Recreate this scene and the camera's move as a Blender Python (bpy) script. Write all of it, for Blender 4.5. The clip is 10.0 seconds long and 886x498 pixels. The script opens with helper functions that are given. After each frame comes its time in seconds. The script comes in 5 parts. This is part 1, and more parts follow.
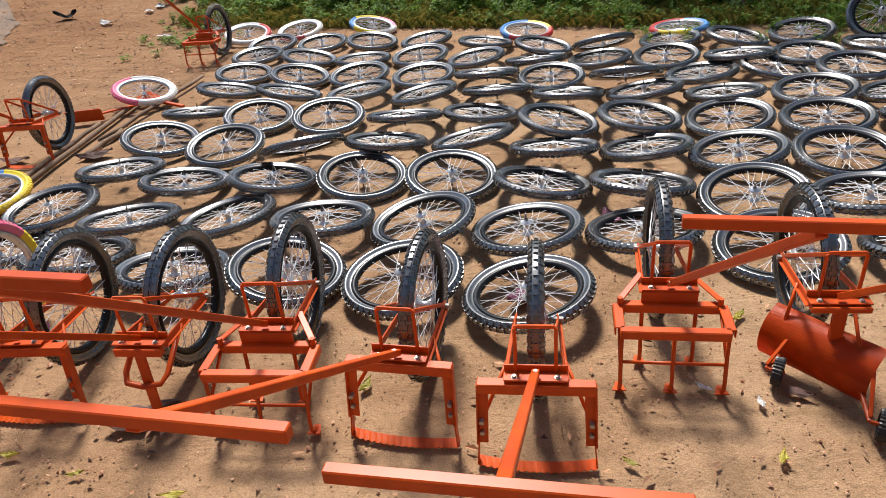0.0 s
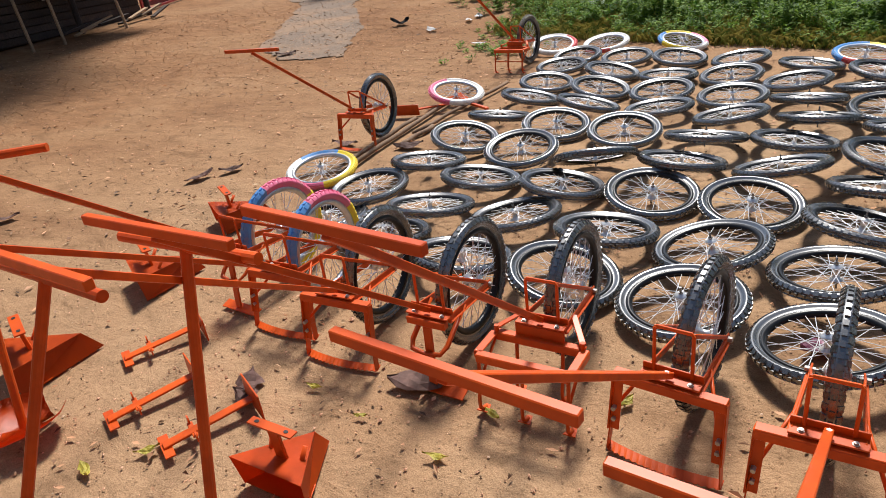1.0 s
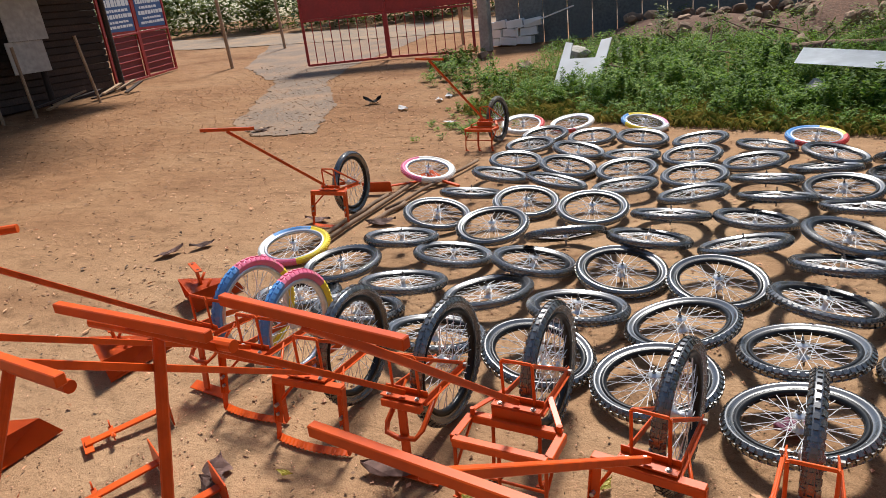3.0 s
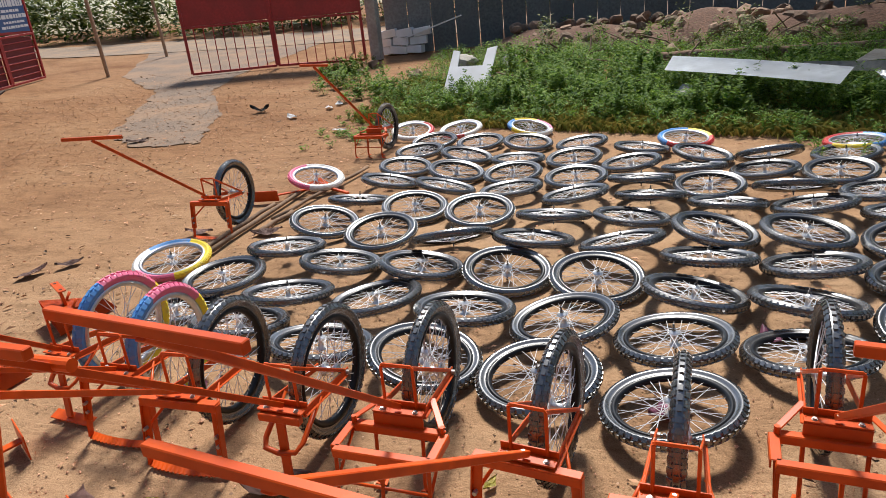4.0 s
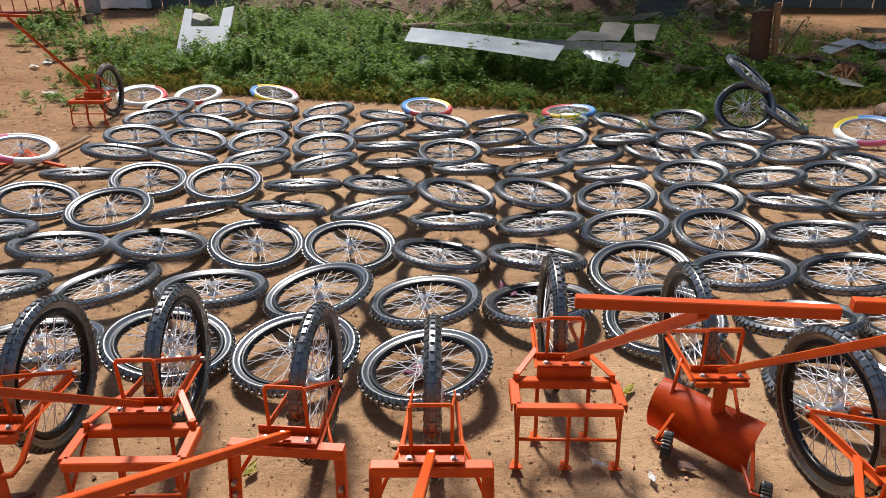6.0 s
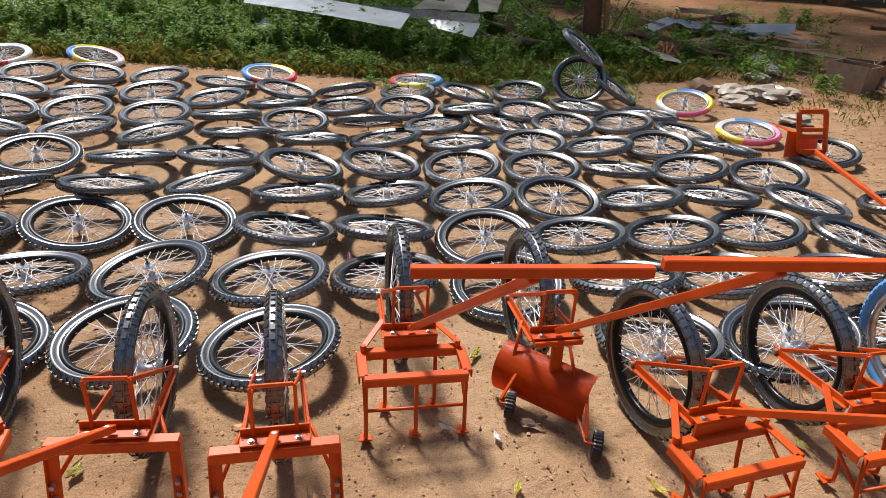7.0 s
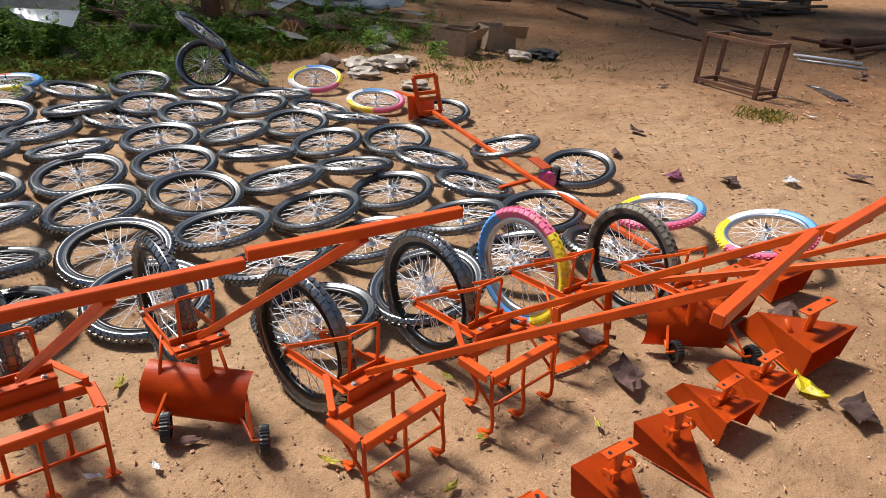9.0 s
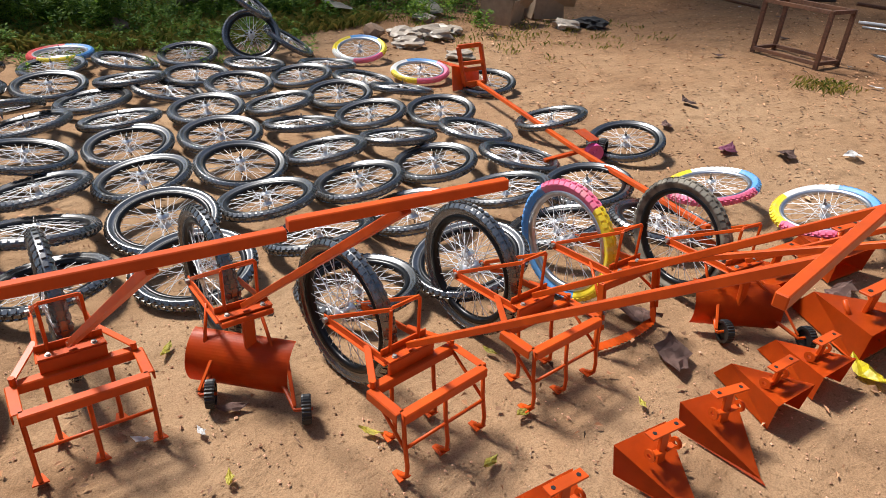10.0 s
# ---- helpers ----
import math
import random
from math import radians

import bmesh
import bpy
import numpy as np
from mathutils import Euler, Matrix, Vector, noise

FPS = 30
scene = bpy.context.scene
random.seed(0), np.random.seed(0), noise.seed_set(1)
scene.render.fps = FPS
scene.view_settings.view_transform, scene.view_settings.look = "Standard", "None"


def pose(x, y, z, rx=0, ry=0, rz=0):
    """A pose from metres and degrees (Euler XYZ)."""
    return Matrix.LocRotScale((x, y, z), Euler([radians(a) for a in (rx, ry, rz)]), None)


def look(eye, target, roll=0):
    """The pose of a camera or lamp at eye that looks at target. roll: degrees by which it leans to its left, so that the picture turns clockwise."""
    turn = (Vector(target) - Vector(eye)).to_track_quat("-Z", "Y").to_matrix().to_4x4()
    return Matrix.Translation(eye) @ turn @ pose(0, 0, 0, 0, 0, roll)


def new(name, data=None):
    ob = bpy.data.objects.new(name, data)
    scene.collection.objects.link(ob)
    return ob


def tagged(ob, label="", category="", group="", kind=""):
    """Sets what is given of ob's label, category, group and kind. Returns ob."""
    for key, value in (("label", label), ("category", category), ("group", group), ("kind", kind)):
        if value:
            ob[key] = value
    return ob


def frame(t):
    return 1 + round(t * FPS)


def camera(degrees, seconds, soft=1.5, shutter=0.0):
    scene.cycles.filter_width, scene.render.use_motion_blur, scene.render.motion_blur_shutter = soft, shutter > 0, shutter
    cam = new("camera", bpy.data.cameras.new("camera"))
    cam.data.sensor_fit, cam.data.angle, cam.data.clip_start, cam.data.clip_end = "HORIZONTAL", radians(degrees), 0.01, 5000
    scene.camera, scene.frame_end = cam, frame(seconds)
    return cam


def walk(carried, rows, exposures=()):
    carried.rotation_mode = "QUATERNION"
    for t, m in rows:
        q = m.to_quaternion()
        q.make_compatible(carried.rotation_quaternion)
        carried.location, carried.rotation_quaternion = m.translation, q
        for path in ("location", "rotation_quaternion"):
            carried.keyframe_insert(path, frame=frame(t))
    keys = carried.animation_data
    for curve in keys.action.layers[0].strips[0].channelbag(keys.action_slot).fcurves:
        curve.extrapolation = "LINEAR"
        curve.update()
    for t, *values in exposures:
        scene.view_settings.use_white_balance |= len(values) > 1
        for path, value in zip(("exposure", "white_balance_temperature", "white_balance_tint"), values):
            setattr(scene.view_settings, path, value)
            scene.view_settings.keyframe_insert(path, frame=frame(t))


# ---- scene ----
# ---- camera and walk ----
cam = camera(67.0, 10.0, soft=0.75)
PATH = [
    (0, (0.373, 0.723, 1.553), (0.240, 2.455, 0.562), -5.60),
    (0.5, (0.333, 0.709, 1.554), (-0.225, 2.391, 0.627), -6.79),
    (1, (0.317, 0.657, 1.565), (-0.562, 2.224, 0.686), -7.84),
    (1.5, (0.297, 0.641, 1.558), (-0.751, 2.116, 0.706), -7.76),
    (2, (0.273, 0.655, 1.558), (-0.866, 2.087, 0.751), -6.72),
    (2.5, (0.292, 0.652, 1.564), (-0.692, 2.259, 0.892), -4.81),
    (2.7, (0.294, 0.648, 1.611), (-0.613, 2.294, 0.926), -5.64),
    (4, (0.373, 0.712, 1.556), (-0.167, 2.507, 0.858), -5.63),
    (4.5, (0.410, 0.739, 1.550), (0.032, 2.560, 0.814), -4.85),
    (5, (0.451, 0.756, 1.547), (0.180, 2.557, 0.721), -4.51),
    (5.5, (0.421, 0.746, 1.553), (0.401, 2.589, 0.775), -1.67),
    (6, (0.382, 0.757, 1.550), (0.558, 2.573, 0.731), -0.28),
    (6.2, (0.380, 0.780, 1.525), (0.659, 2.566, 0.668), 1.28),
    (7.3, (0.450, 0.783, 1.540), (1.134, 2.436, 0.646), 3.98),
    (7.5, (0.458, 0.790, 1.531), (1.208, 2.410, 0.628), 4.34),
    (8, (0.499, 0.781, 1.532), (1.400, 2.322, 0.631), 4.43),
    (8.5, (0.561, 0.772, 1.537), (1.686, 2.155, 0.631), 4.07),
    (9, (0.608, 0.729, 1.549), (1.957, 1.919, 0.675), 4.80),
    (9.5, (0.644, 0.719, 1.540), (2.066, 1.798, 0.638), 5.87),
    (10, (0.630, 0.753, 1.532), (1.867, 2.001, 0.578), 3.87),
]
walk(cam, [(t, look(eye, target, roll)) for t, eye, target, roll in PATH])

# ---- world, sun, exposure ----
SUN_ELEV, SUN_AZ = 55.0, -10.0
world = bpy.data.worlds.new("sky")
scene.world = world
world.use_nodes = True
wn = world.node_tree
sky = wn.nodes.new("ShaderNodeTexSky")
sky.sky_type = "NISHITA"
sky.sun_disc = False
sky.sun_elevation = radians(SUN_ELEV)
sky.sun_rotation = radians(SUN_AZ)
sky.dust_density = 1.0
sky.air_density = 1.0
bg = wn.nodes["Background"]
bg.inputs["Strength"].default_value = 0.075
wn.links.new(sky.outputs["Color"], bg.inputs["Color"])
sun_data = bpy.data.lights.new("sun", "SUN")
sun_data.energy, sun_data.angle, sun_data.color = 3.9, radians(11), (1.0, 0.96, 0.905)
sun = new("sun", sun_data)
sun_dir = Vector((math.sin(radians(SUN_AZ)) * math.cos(radians(SUN_ELEV)), math.cos(radians(SUN_AZ)) * math.cos(radians(SUN_ELEV)), math.sin(radians(SUN_ELEV))))
sun.matrix_world = look(sun_dir * 40, (0, 0, 0))
scene.view_settings.exposure = 0.75


# ---- materials ----
def mat(name, base, rough=0.6, metal=0.0, grain=30.0, vary=0.25, bump=0.1, blot=3.0, tint=None, spec=0.5, rnd=0.0, bump_dist=0.004):
    """A surface with fine grain, larger blotches and light relief."""
    m = bpy.data.materials.new(name)
    m.use_nodes = True
    nt = m.node_tree
    b = nt.nodes["Principled BSDF"]
    b.inputs["Roughness"].default_value = rough
    b.inputs["Metallic"].default_value = metal
    b.inputs["Specular IOR Level"].default_value = spec
    tc = nt.nodes.new("ShaderNodeTexCoord")
    n1 = nt.nodes.new("ShaderNodeTexNoise")
    n1.inputs["Scale"].default_value, n1.inputs["Detail"].default_value = grain, 5.0
    n2 = nt.nodes.new("ShaderNodeTexNoise")
    n2.inputs["Scale"].default_value, n2.inputs["Detail"].default_value = blot, 4.0
    nt.links.new(tc.outputs["Object"], n1.inputs["Vector"])
    nt.links.new(tc.outputs["Object"], n2.inputs["Vector"])
    r1 = nt.nodes.new("ShaderNodeValToRGB")
    d = [max(0.0, c * (1 - vary)) for c in base]
    l = [min(1.0, c * (1 + vary)) for c in base]
    r1.color_ramp.elements[0].position, r1.color_ramp.elements[1].position = 0.3, 0.7
    r1.color_ramp.elements[0].color = (*d, 1)
    r1.color_ramp.elements[1].color = (*l, 1)
    nt.links.new(n1.outputs["Fac"], r1.inputs["Fac"])
    mx = nt.nodes.new("ShaderNodeMix")
    mx.data_type = "RGBA"
    r2 = nt.nodes.new("ShaderNodeValToRGB")
    r2.color_ramp.elements[0].position, r2.color_ramp.elements[1].position = 0.42, 0.68
    r2.color_ramp.elements[0].color, r2.color_ramp.elements[1].color = (0, 0, 0, 1), (0.7, 0.7, 0.7, 1)
    nt.links.new(n2.outputs["Fac"], r2.inputs["Fac"])
    nt.links.new(r2.outputs["Color"], mx.inputs["Factor"])
    nt.links.new(r1.outputs["Color"], mx.inputs["A"])
    mx.inputs["B"].default_value = (*(tint or [c * (1 - vary) for c in base]), 1)
    out = mx.outputs["Result"]
    if rnd:
        oi = nt.nodes.new("ShaderNodeObjectInfo")
        hs = nt.nodes.new("ShaderNodeHueSaturation")
        mr = nt.nodes.new("ShaderNodeMapRange")
        mr.inputs["To Min"].default_value, mr.inputs["To Max"].default_value = 1 - rnd, 1 + rnd
        nt.links.new(oi.outputs["Random"], mr.inputs["Value"])
        nt.links.new(mr.outputs["Result"], hs.inputs["Value"])
        nt.links.new(out, hs.inputs["Color"])
        out = hs.outputs["Color"]
    nt.links.new(out, b.inputs["Base Color"])
    if bump:
        bp = nt.nodes.new("ShaderNodeBump")
        bp.inputs["Strength"].default_value, bp.inputs["Distance"].default_value = bump, bump_dist
        nt.links.new(n1.outputs["Fac"], bp.inputs["Height"])
        nt.links.new(bp.outputs["Normal"], b.inputs["Normal"])
    return m


RUBBER = mat("black_rubber", (0.007, 0.0075, 0.0085), 0.5, grain=60, vary=0.4, bump=0.15, blot=9, tint=(0.022, 0.021, 0.019), spec=0.4, rnd=0.25)
RIM_BLACK = mat("black_rim_paint", (0.005, 0.005, 0.006), 0.3, grain=40, vary=0.2, bump=0.02, spec=0.3)
RIM_SILVER = mat("silver_rim", (0.62, 0.62, 0.64), 0.3, 1.0, grain=40, vary=0.1, bump=0.02)
CHROME = mat("chrome_steel", (0.72, 0.71, 0.7), 0.3, 0.75, grain=60, vary=0.08, bump=0.02)
SPOKE = mat("galvanised_spoke", (0.74, 0.74, 0.75), 0.4, 0.15, grain=60, vary=0.06, bump=0.0)
ORANGE = mat("orange_enamel", (0.6, 0.08, 0.006), 0.4, grain=25, vary=0.12, bump=0.05, blot=6, tint=(0.43, 0.048, 0.006), rnd=0.1, spec=0.3)
rb = RUBBER.node_tree.nodes["Principled BSDF"]
rb.inputs["Coat Weight"].default_value, rb.inputs["Coat Roughness"].default_value, rb.inputs["Coat IOR"].default_value = 1.0, 0.26, 2.4
PLASTIC = mat("black_plastic", (0.015, 0.015, 0.016), 0.45, grain=50, vary=0.2, bump=0.05)
BOLT = mat("zinc_bolt", (0.45, 0.43, 0.4), 0.45, 0.7, grain=50, vary=0.1, bump=0.0)


def segmented(name, cols, rough=0.5):
    """Tyre rubber moulded in coloured sectors round the wheel."""
    m = bpy.data.materials.new(name)
    m.use_nodes = True
    nt = m.node_tree
    b = nt.nodes["Principled BSDF"]
    b.inputs["Roughness"].default_value = rough
    tc = nt.nodes.new("ShaderNodeTexCoord")
    gr = nt.nodes.new("ShaderNodeTexGradient")
    gr.gradient_type = "RADIAL"
    nt.links.new(tc.outputs["Object"], gr.inputs["Vector"])
    rp = nt.nodes.new("ShaderNodeValToRGB")
    rp.color_ramp.interpolation = "CONSTANT"
    while len(rp.color_ramp.elements) < len(cols):
        rp.color_ramp.elements.new(0.5)
    for n, c in enumerate(cols):
        rp.color_ramp.elements[n].position = n / len(cols)
        rp.color_ramp.elements[n].color = (*c, 1)
    ns = nt.nodes.new("ShaderNodeTexNoise")
    ns.inputs["Scale"].default_value, ns.inputs["Detail"].default_value = 22, 5
    nt.links.new(tc.outputs["Object"], ns.inputs["Vector"])
    mx = nt.nodes.new("ShaderNodeMix")
    mx.data_type = "RGBA"
    mr = nt.nodes.new("ShaderNodeMapRange")
    mr.inputs["From Min"].default_value, mr.inputs["From Max"].default_value, mr.inputs["To Max"].default_value = 0.5, 0.75, 0.5
    nt.links.new(ns.outputs["Fac"], mr.inputs["Value"])
    nt.links.new(mr.outputs["Result"], mx.inputs["Factor"])
    nt.links.new(gr.outputs["Fac"], rp.inputs["Fac"])
    nt.links.new(rp.outputs["Color"], mx.inputs["A"])
    mx.inputs["B"].default_value = (0.45, 0.33, 0.24, 1)
    nt.links.new(mx.outputs["Result"], b.inputs["Base Color"])
    return m


PINK, BLUE, YELLOW, WHITE, RED = (0.74, 0.15, 0.27), (0.09, 0.29, 0.62), (0.8, 0.62, 0.03), (0.75, 0.74, 0.7), (0.6, 0.05, 0.05)
TYRES = {
    "": (RUBBER, "black"),
    "white_pink": (segmented("tyre_white_pink", [WHITE, WHITE, PINK, PINK, WHITE]), "white and pink"),
    "white_red": (segmented("tyre_white_red", [WHITE, WHITE, RED, WHITE]), "white and red"),
    "yellow": (segmented("tyre_yellow", [YELLOW, WHITE, PINK, YELLOW, BLUE]), "yellow, white and blue"),
    "blue_yellow": (segmented("tyre_blue_yellow", [BLUE, WHITE, PINK, YELLOW, YELLOW]), "blue, white and yellow"),
    "blue_red": (segmented("tyre_blue_red", [RED, YELLOW, BLUE, BLUE, RED]), "blue, red and yellow"),
    "pink_yellow": (segmented("tyre_pink_yellow", [PINK, BLUE, WHITE, YELLOW, PINK]), "pink, yellow and blue"),
    "pink_blue": (segmented("tyre_pink_blue", [PINK] + [BLUE] * 11 + [YELLOW] * 8 + [PINK] * 4), "pink, blue and yellow"),
    "worn": (mat("worn_rubber", (0.09, 0.08, 0.065), 0.7, grain=14, vary=0.5, bump=0.3, blot=12, tint=(0.4, 0.36, 0.28)), "worn grey and black"),
}


# ---- mesh helpers ----
def mesh_of(name, bm, material, smooth=False):
    me = bpy.data.meshes.new(name)
    bm.normal_update()
    bm.to_mesh(me)
    bm.free()
    for mm in material if isinstance(material, (list, tuple)) else [material]:
        me.materials.append(mm)
    if smooth:
        for p in me.polygons:
            p.use_smooth = True
    return me


def part(name, bm, material, parent, label="", smooth=False, m=None):
    me = bm if isinstance(bm, bpy.types.Mesh) else mesh_of(name, bm, material, smooth)
    ob = new(name, me)
    ob.parent = parent
    if m is not None:
        ob.matrix_basis = m
    if label:
        ob["label"] = label
    return ob


def thing(name, label, category, group="", kind="", m=None):
    ob = new(name)
    ob.empty_display_size = 0.1
    if m is not None:
        ob.matrix_basis = m
    return tagged(ob, label, category, group, kind)


def box(bm, m, sx, sy, sz, bevel=0.0):
    """A bar or block with its centre at m and chamfered edges."""
    vs = bmesh.ops.create_cube(bm, size=1.0, matrix=m @ Matrix.Diagonal((sx, sy, sz, 1)))["verts"]
    if bevel:
        es = {e for v in vs for e in v.link_edges}
        bmesh.ops.bevel(bm, geom=list(es), offset=bevel, segments=1, affect="EDGES", profile=0.5)
    return bm


def along(a, b):
    """A frame at the middle of a and b with z from a to b."""
    a, b = Vector(a), Vector(b)
    q = (b - a).to_track_quat("Z", "Y")
    return Matrix.LocRotScale((a + b) / 2, q, None), (b - a).length


def flat_along(a, b, side=(0, 0, 1)):
    """A frame with z along a to b, and y as near to side as can be."""
    a, b = Vector(a), Vector(b)
    z = (b - a).normalized()
    x = Vector(side).cross(z)
    x = x.normalized() if x.length > 1e-6 else z.orthogonal().normalized()
    y = z.cross(x)
    r = Matrix((x, y, z)).transposed().to_4x4()
    return Matrix.Translation((a + b) / 2) @ r, (b - a).length


def bar(bm, a, b, w, h, side=(0, 0, 1), bevel=0.002):
    """A straight bar w wide and h deep (along side) from a to b."""
    m, n = flat_along(a, b, side)
    return box(bm, m, w, h, n, bevel)


def rod(bm, a, b, r, seg=8, r2=None):
    m, n = along(a, b)
    bmesh.ops.create_cone(bm, cap_ends=True, segments=seg, radius1=r, radius2=r if r2 is None else r2, depth=n, matrix=m)
    return bm


def sweep(bm, pts, r, seg=6, squash=1.0):
    """A bent round rod through the points."""
    pts = [Vector(p) for p in pts]
    rings = []
    for i, p in enumerate(pts):
        d = (pts[min(i + 1, len(pts) - 1)] - pts[max(i - 1, 0)]).normalized()
        u = d.orthogonal().normalized() if not rings else (uu - d * uu.dot(d)).normalized()
        uu = u
        v = d.cross(u)
        rings.append([bm.verts.new(p + r * (math.cos(a) * u + squash * math.sin(a) * v)) for a in [2 * math.pi * k / seg for k in range(seg)]])
    for a, b in zip(rings, rings[1:]):
        for k in range(seg):
            bm.faces.new((a[k], a[(k + 1) % seg], b[(k + 1) % seg], b[k]))
    bm.faces.new(rings[0][::-1])
    bm.faces.new(rings[-1])
    return bm


def lathe(bm, prof, seg=48, closed=True):
    """Turn a profile of (radius, height) round z."""
    rings = [[bm.verts.new((r * math.cos(2 * math.pi * k / seg), r * math.sin(2 * math.pi * k / seg), z)) for r, z in prof] for k in range(seg)]
    n = len(prof)
    for k in range(seg):
        a, b = rings[k], rings[(k + 1) % seg]
        for i in range(n if closed else n - 1):
            j = (i + 1) % n
            bm.faces.new((a[i], b[i], b[j], a[j]))
    return bm


# ---- bicycle wheel: one set of meshes for all ----
R_TYRE, R_TUBE = 0.235, 0.025


def tyre_mesh(name, material):
    bm = bmesh.new()
    half = [(0.2575, 0.0), (0.2558, 0.0095), (0.2515, 0.0175), (0.2455, 0.0228), (0.2395, 0.0242), (0.2335, 0.0222), (0.2275, 0.0168), (0.219, 0.0135), (0.2075, 0.0128)]
    lathe(bm, half + [(rr, -zz) for rr, zz in reversed(half[1:])], 64)
    for f in bm.faces:
        f.smooth = True
    # tread blocks: a centre row and two staggered shoulder rows
    count = 52
    for k in range(count):
        for side in (-1, 0, 1):
            a = 2 * math.pi * (k + (0.5 if side == 0 else 0)) / count
            tilt = side * radians(50)
            m = Matrix.Rotation(a, 4, "Z") @ Matrix.Translation((R_TYRE, 0, 0)) @ Matrix.Rotation(-tilt, 4, "Y") @ Matrix.Translation((R_TUBE * (0.88 if side else 0.93), 0, 0))
            vs = bmesh.ops.create_cube(bm, size=1.0, matrix=m @ Matrix.Diagonal((0.008, 0.019 if side else 0.017, 0.019 if side else 0.013, 1)))["verts"]
    return mesh_of(name, bm, material)


def rim_mesh(name, material):
    bm = bmesh.new()
    r = R_TYRE - R_TUBE
    lathe(bm, [(r + 0.006, 0.015), (r + 0.006, -0.015), (r - 0.006, -0.016), (r - 0.017, -0.009), (r - 0.019, 0), (r - 0.017, 0.009), (r - 0.006, 0.016)], 64)
    return mesh_of(name, bm, material, True)


def hub_mesh():
    bm = bmesh.new()
    lathe(bm, [(0.0, 0.036), (0.012, 0.036), (0.014, 0.031), (0.027, 0.030), (0.027, 0.026), (0.015, 0.023), (0.012, 0.0), (0.015, -0.023), (0.027, -0.026), (0.027, -0.030), (0.014, -0.031), (0.012, -0.036), (0.0, -0.036)], 16, False)
    bmesh.ops.remove_doubles(bm, verts=bm.verts, dist=1e-5)
    return mesh_of("hub", bm, CHROME, True)


def axle_mesh():
    bm = bmesh.new()
    rod(bm, (0, 0, -0.068), (0, 0, 0.068), 0.0048, 8)
    for z in (-0.043, 0.043):
        rod(bm, (0, 0, z - 0.004), (0, 0, z + 0.004), 0.0095, 6)
    return mesh_of("axle", bm, RUBBER)


SPOKES = 36


def spoke_mesh():
    bm = bmesh.new()
    rod(bm, (0.026, 0, 0), (R_TYRE - R_TUBE - 0.012, 0, 0), 0.0015, 5)
    return mesh_of("spoke", bm, SPOKE)


TYRE_MESH = {k: tyre_mesh("tyre", v[0]) for k, v in TYRES.items()}
RIM_B, RIM_S, HUB, AXLE, SPK = rim_mesh("rim", RIM_BLACK), rim_mesh("rim", RIM_SILVER), hub_mesh(), axle_mesh(), spoke_mesh()


def wheel_parts(parent, colour="", spin=0.0, m=None, silver=False):
    """Tyre, rim, hub, axle and spokes under parent, turning about z of m."""
    m = (m or Matrix()) @ Matrix.Rotation(spin, 4, "Z")
    part("tyre", TYRE_MESH[colour], None, parent, "%s knobbly tyre" % TYRES[colour][1], m=m)
    part("rim", RIM_S if silver or colour not in ("", "worn") else RIM_B, None, parent, m=m)
    part("hub", HUB, None, parent, "silver metal hub", m=m)
    part("axle", AXLE, None, parent, m=m)
    for k in range(SPOKES):
        side = 1 if k % 2 else -1
        lead = (1 if (k // 2) % 2 else -1) * radians(52)
        a0 = 2 * math.pi * k / SPOKES
        inner = Vector((0.026 * math.cos(a0 + lead), 0.026 * math.sin(a0 + lead), side * 0.028))
        outer = Vector(((R_TYRE - R_TUBE - 0.012) * math.cos(a0), (R_TYRE - R_TUBE - 0.012) * math.sin(a0), side * 0.002))
        d = (outer - inner)
        q = d.to_track_quat("X", "Z")
        length = R_TYRE - R_TUBE - 0.012 - 0.026
        part("spoke", SPK, None, parent, m=m @ Matrix.LocRotScale(inner, q, (d.length / length, 1, 1)) @ Matrix.Translation((-0.026, 0, 0)))


def lying(x, y, z, a, b):
    """A pose with z along the slope (a, b, 1)."""
    q = Vector((a, b, 1)).to_track_quat("Z", "Y")
    return Matrix.LocRotScale((x, y, z), q, None)


def gz(x, y):
    """Height of the ground: flat yard, rising gently towards the road."""
    d = min(math.hypot(x - 0.4, y - 0.7), 40) - 9.5
    return 0.055 * (d + math.sqrt(d * d + 1.5)) / 2 - 0.002


rng = random.Random(11)

# ---- more materials ----
RUST = mat("rusty_steel", (0.13, 0.06, 0.035), 0.8, 0.2, grain=40, vary=0.4, bump=0.2, tint=(0.2, 0.09, 0.045))
GATE_RED = mat("red_gate_paint", (0.42, 0.035, 0.03), 0.5, grain=20, vary=0.15, bump=0.05, tint=(0.3, 0.03, 0.025))
GALV = mat("galvanised_sheet", (0.52, 0.55, 0.58), 0.42, 0.6, grain=12, vary=0.12, bump=0.08, tint=(0.38, 0.4, 0.42))
WHITE_PAINT = mat("white_painted_sheet", (0.78, 0.78, 0.78), 0.5, grain=12, vary=0.05, bump=0.05, tint=(0.62, 0.6, 0.57))
GREY_FENCE = mat("grey_weathered_board", (0.15, 0.16, 0.155), 0.85, grain=18, vary=0.25, bump=0.2, blot=1.5, tint=(0.14, 0.15, 0.15), rnd=0.2)
DARK_WOOD = mat("dark_weathered_wood", (0.055, 0.035, 0.026), 0.9, grain=30, vary=0.35, bump=0.3, tint=(0.03, 0.02, 0.016), rnd=0.35)
PALE_WOOD = mat("pale_timber", (0.34, 0.23, 0.14), 0.85, grain=30, vary=0.25, bump=0.2, rnd=0.2)
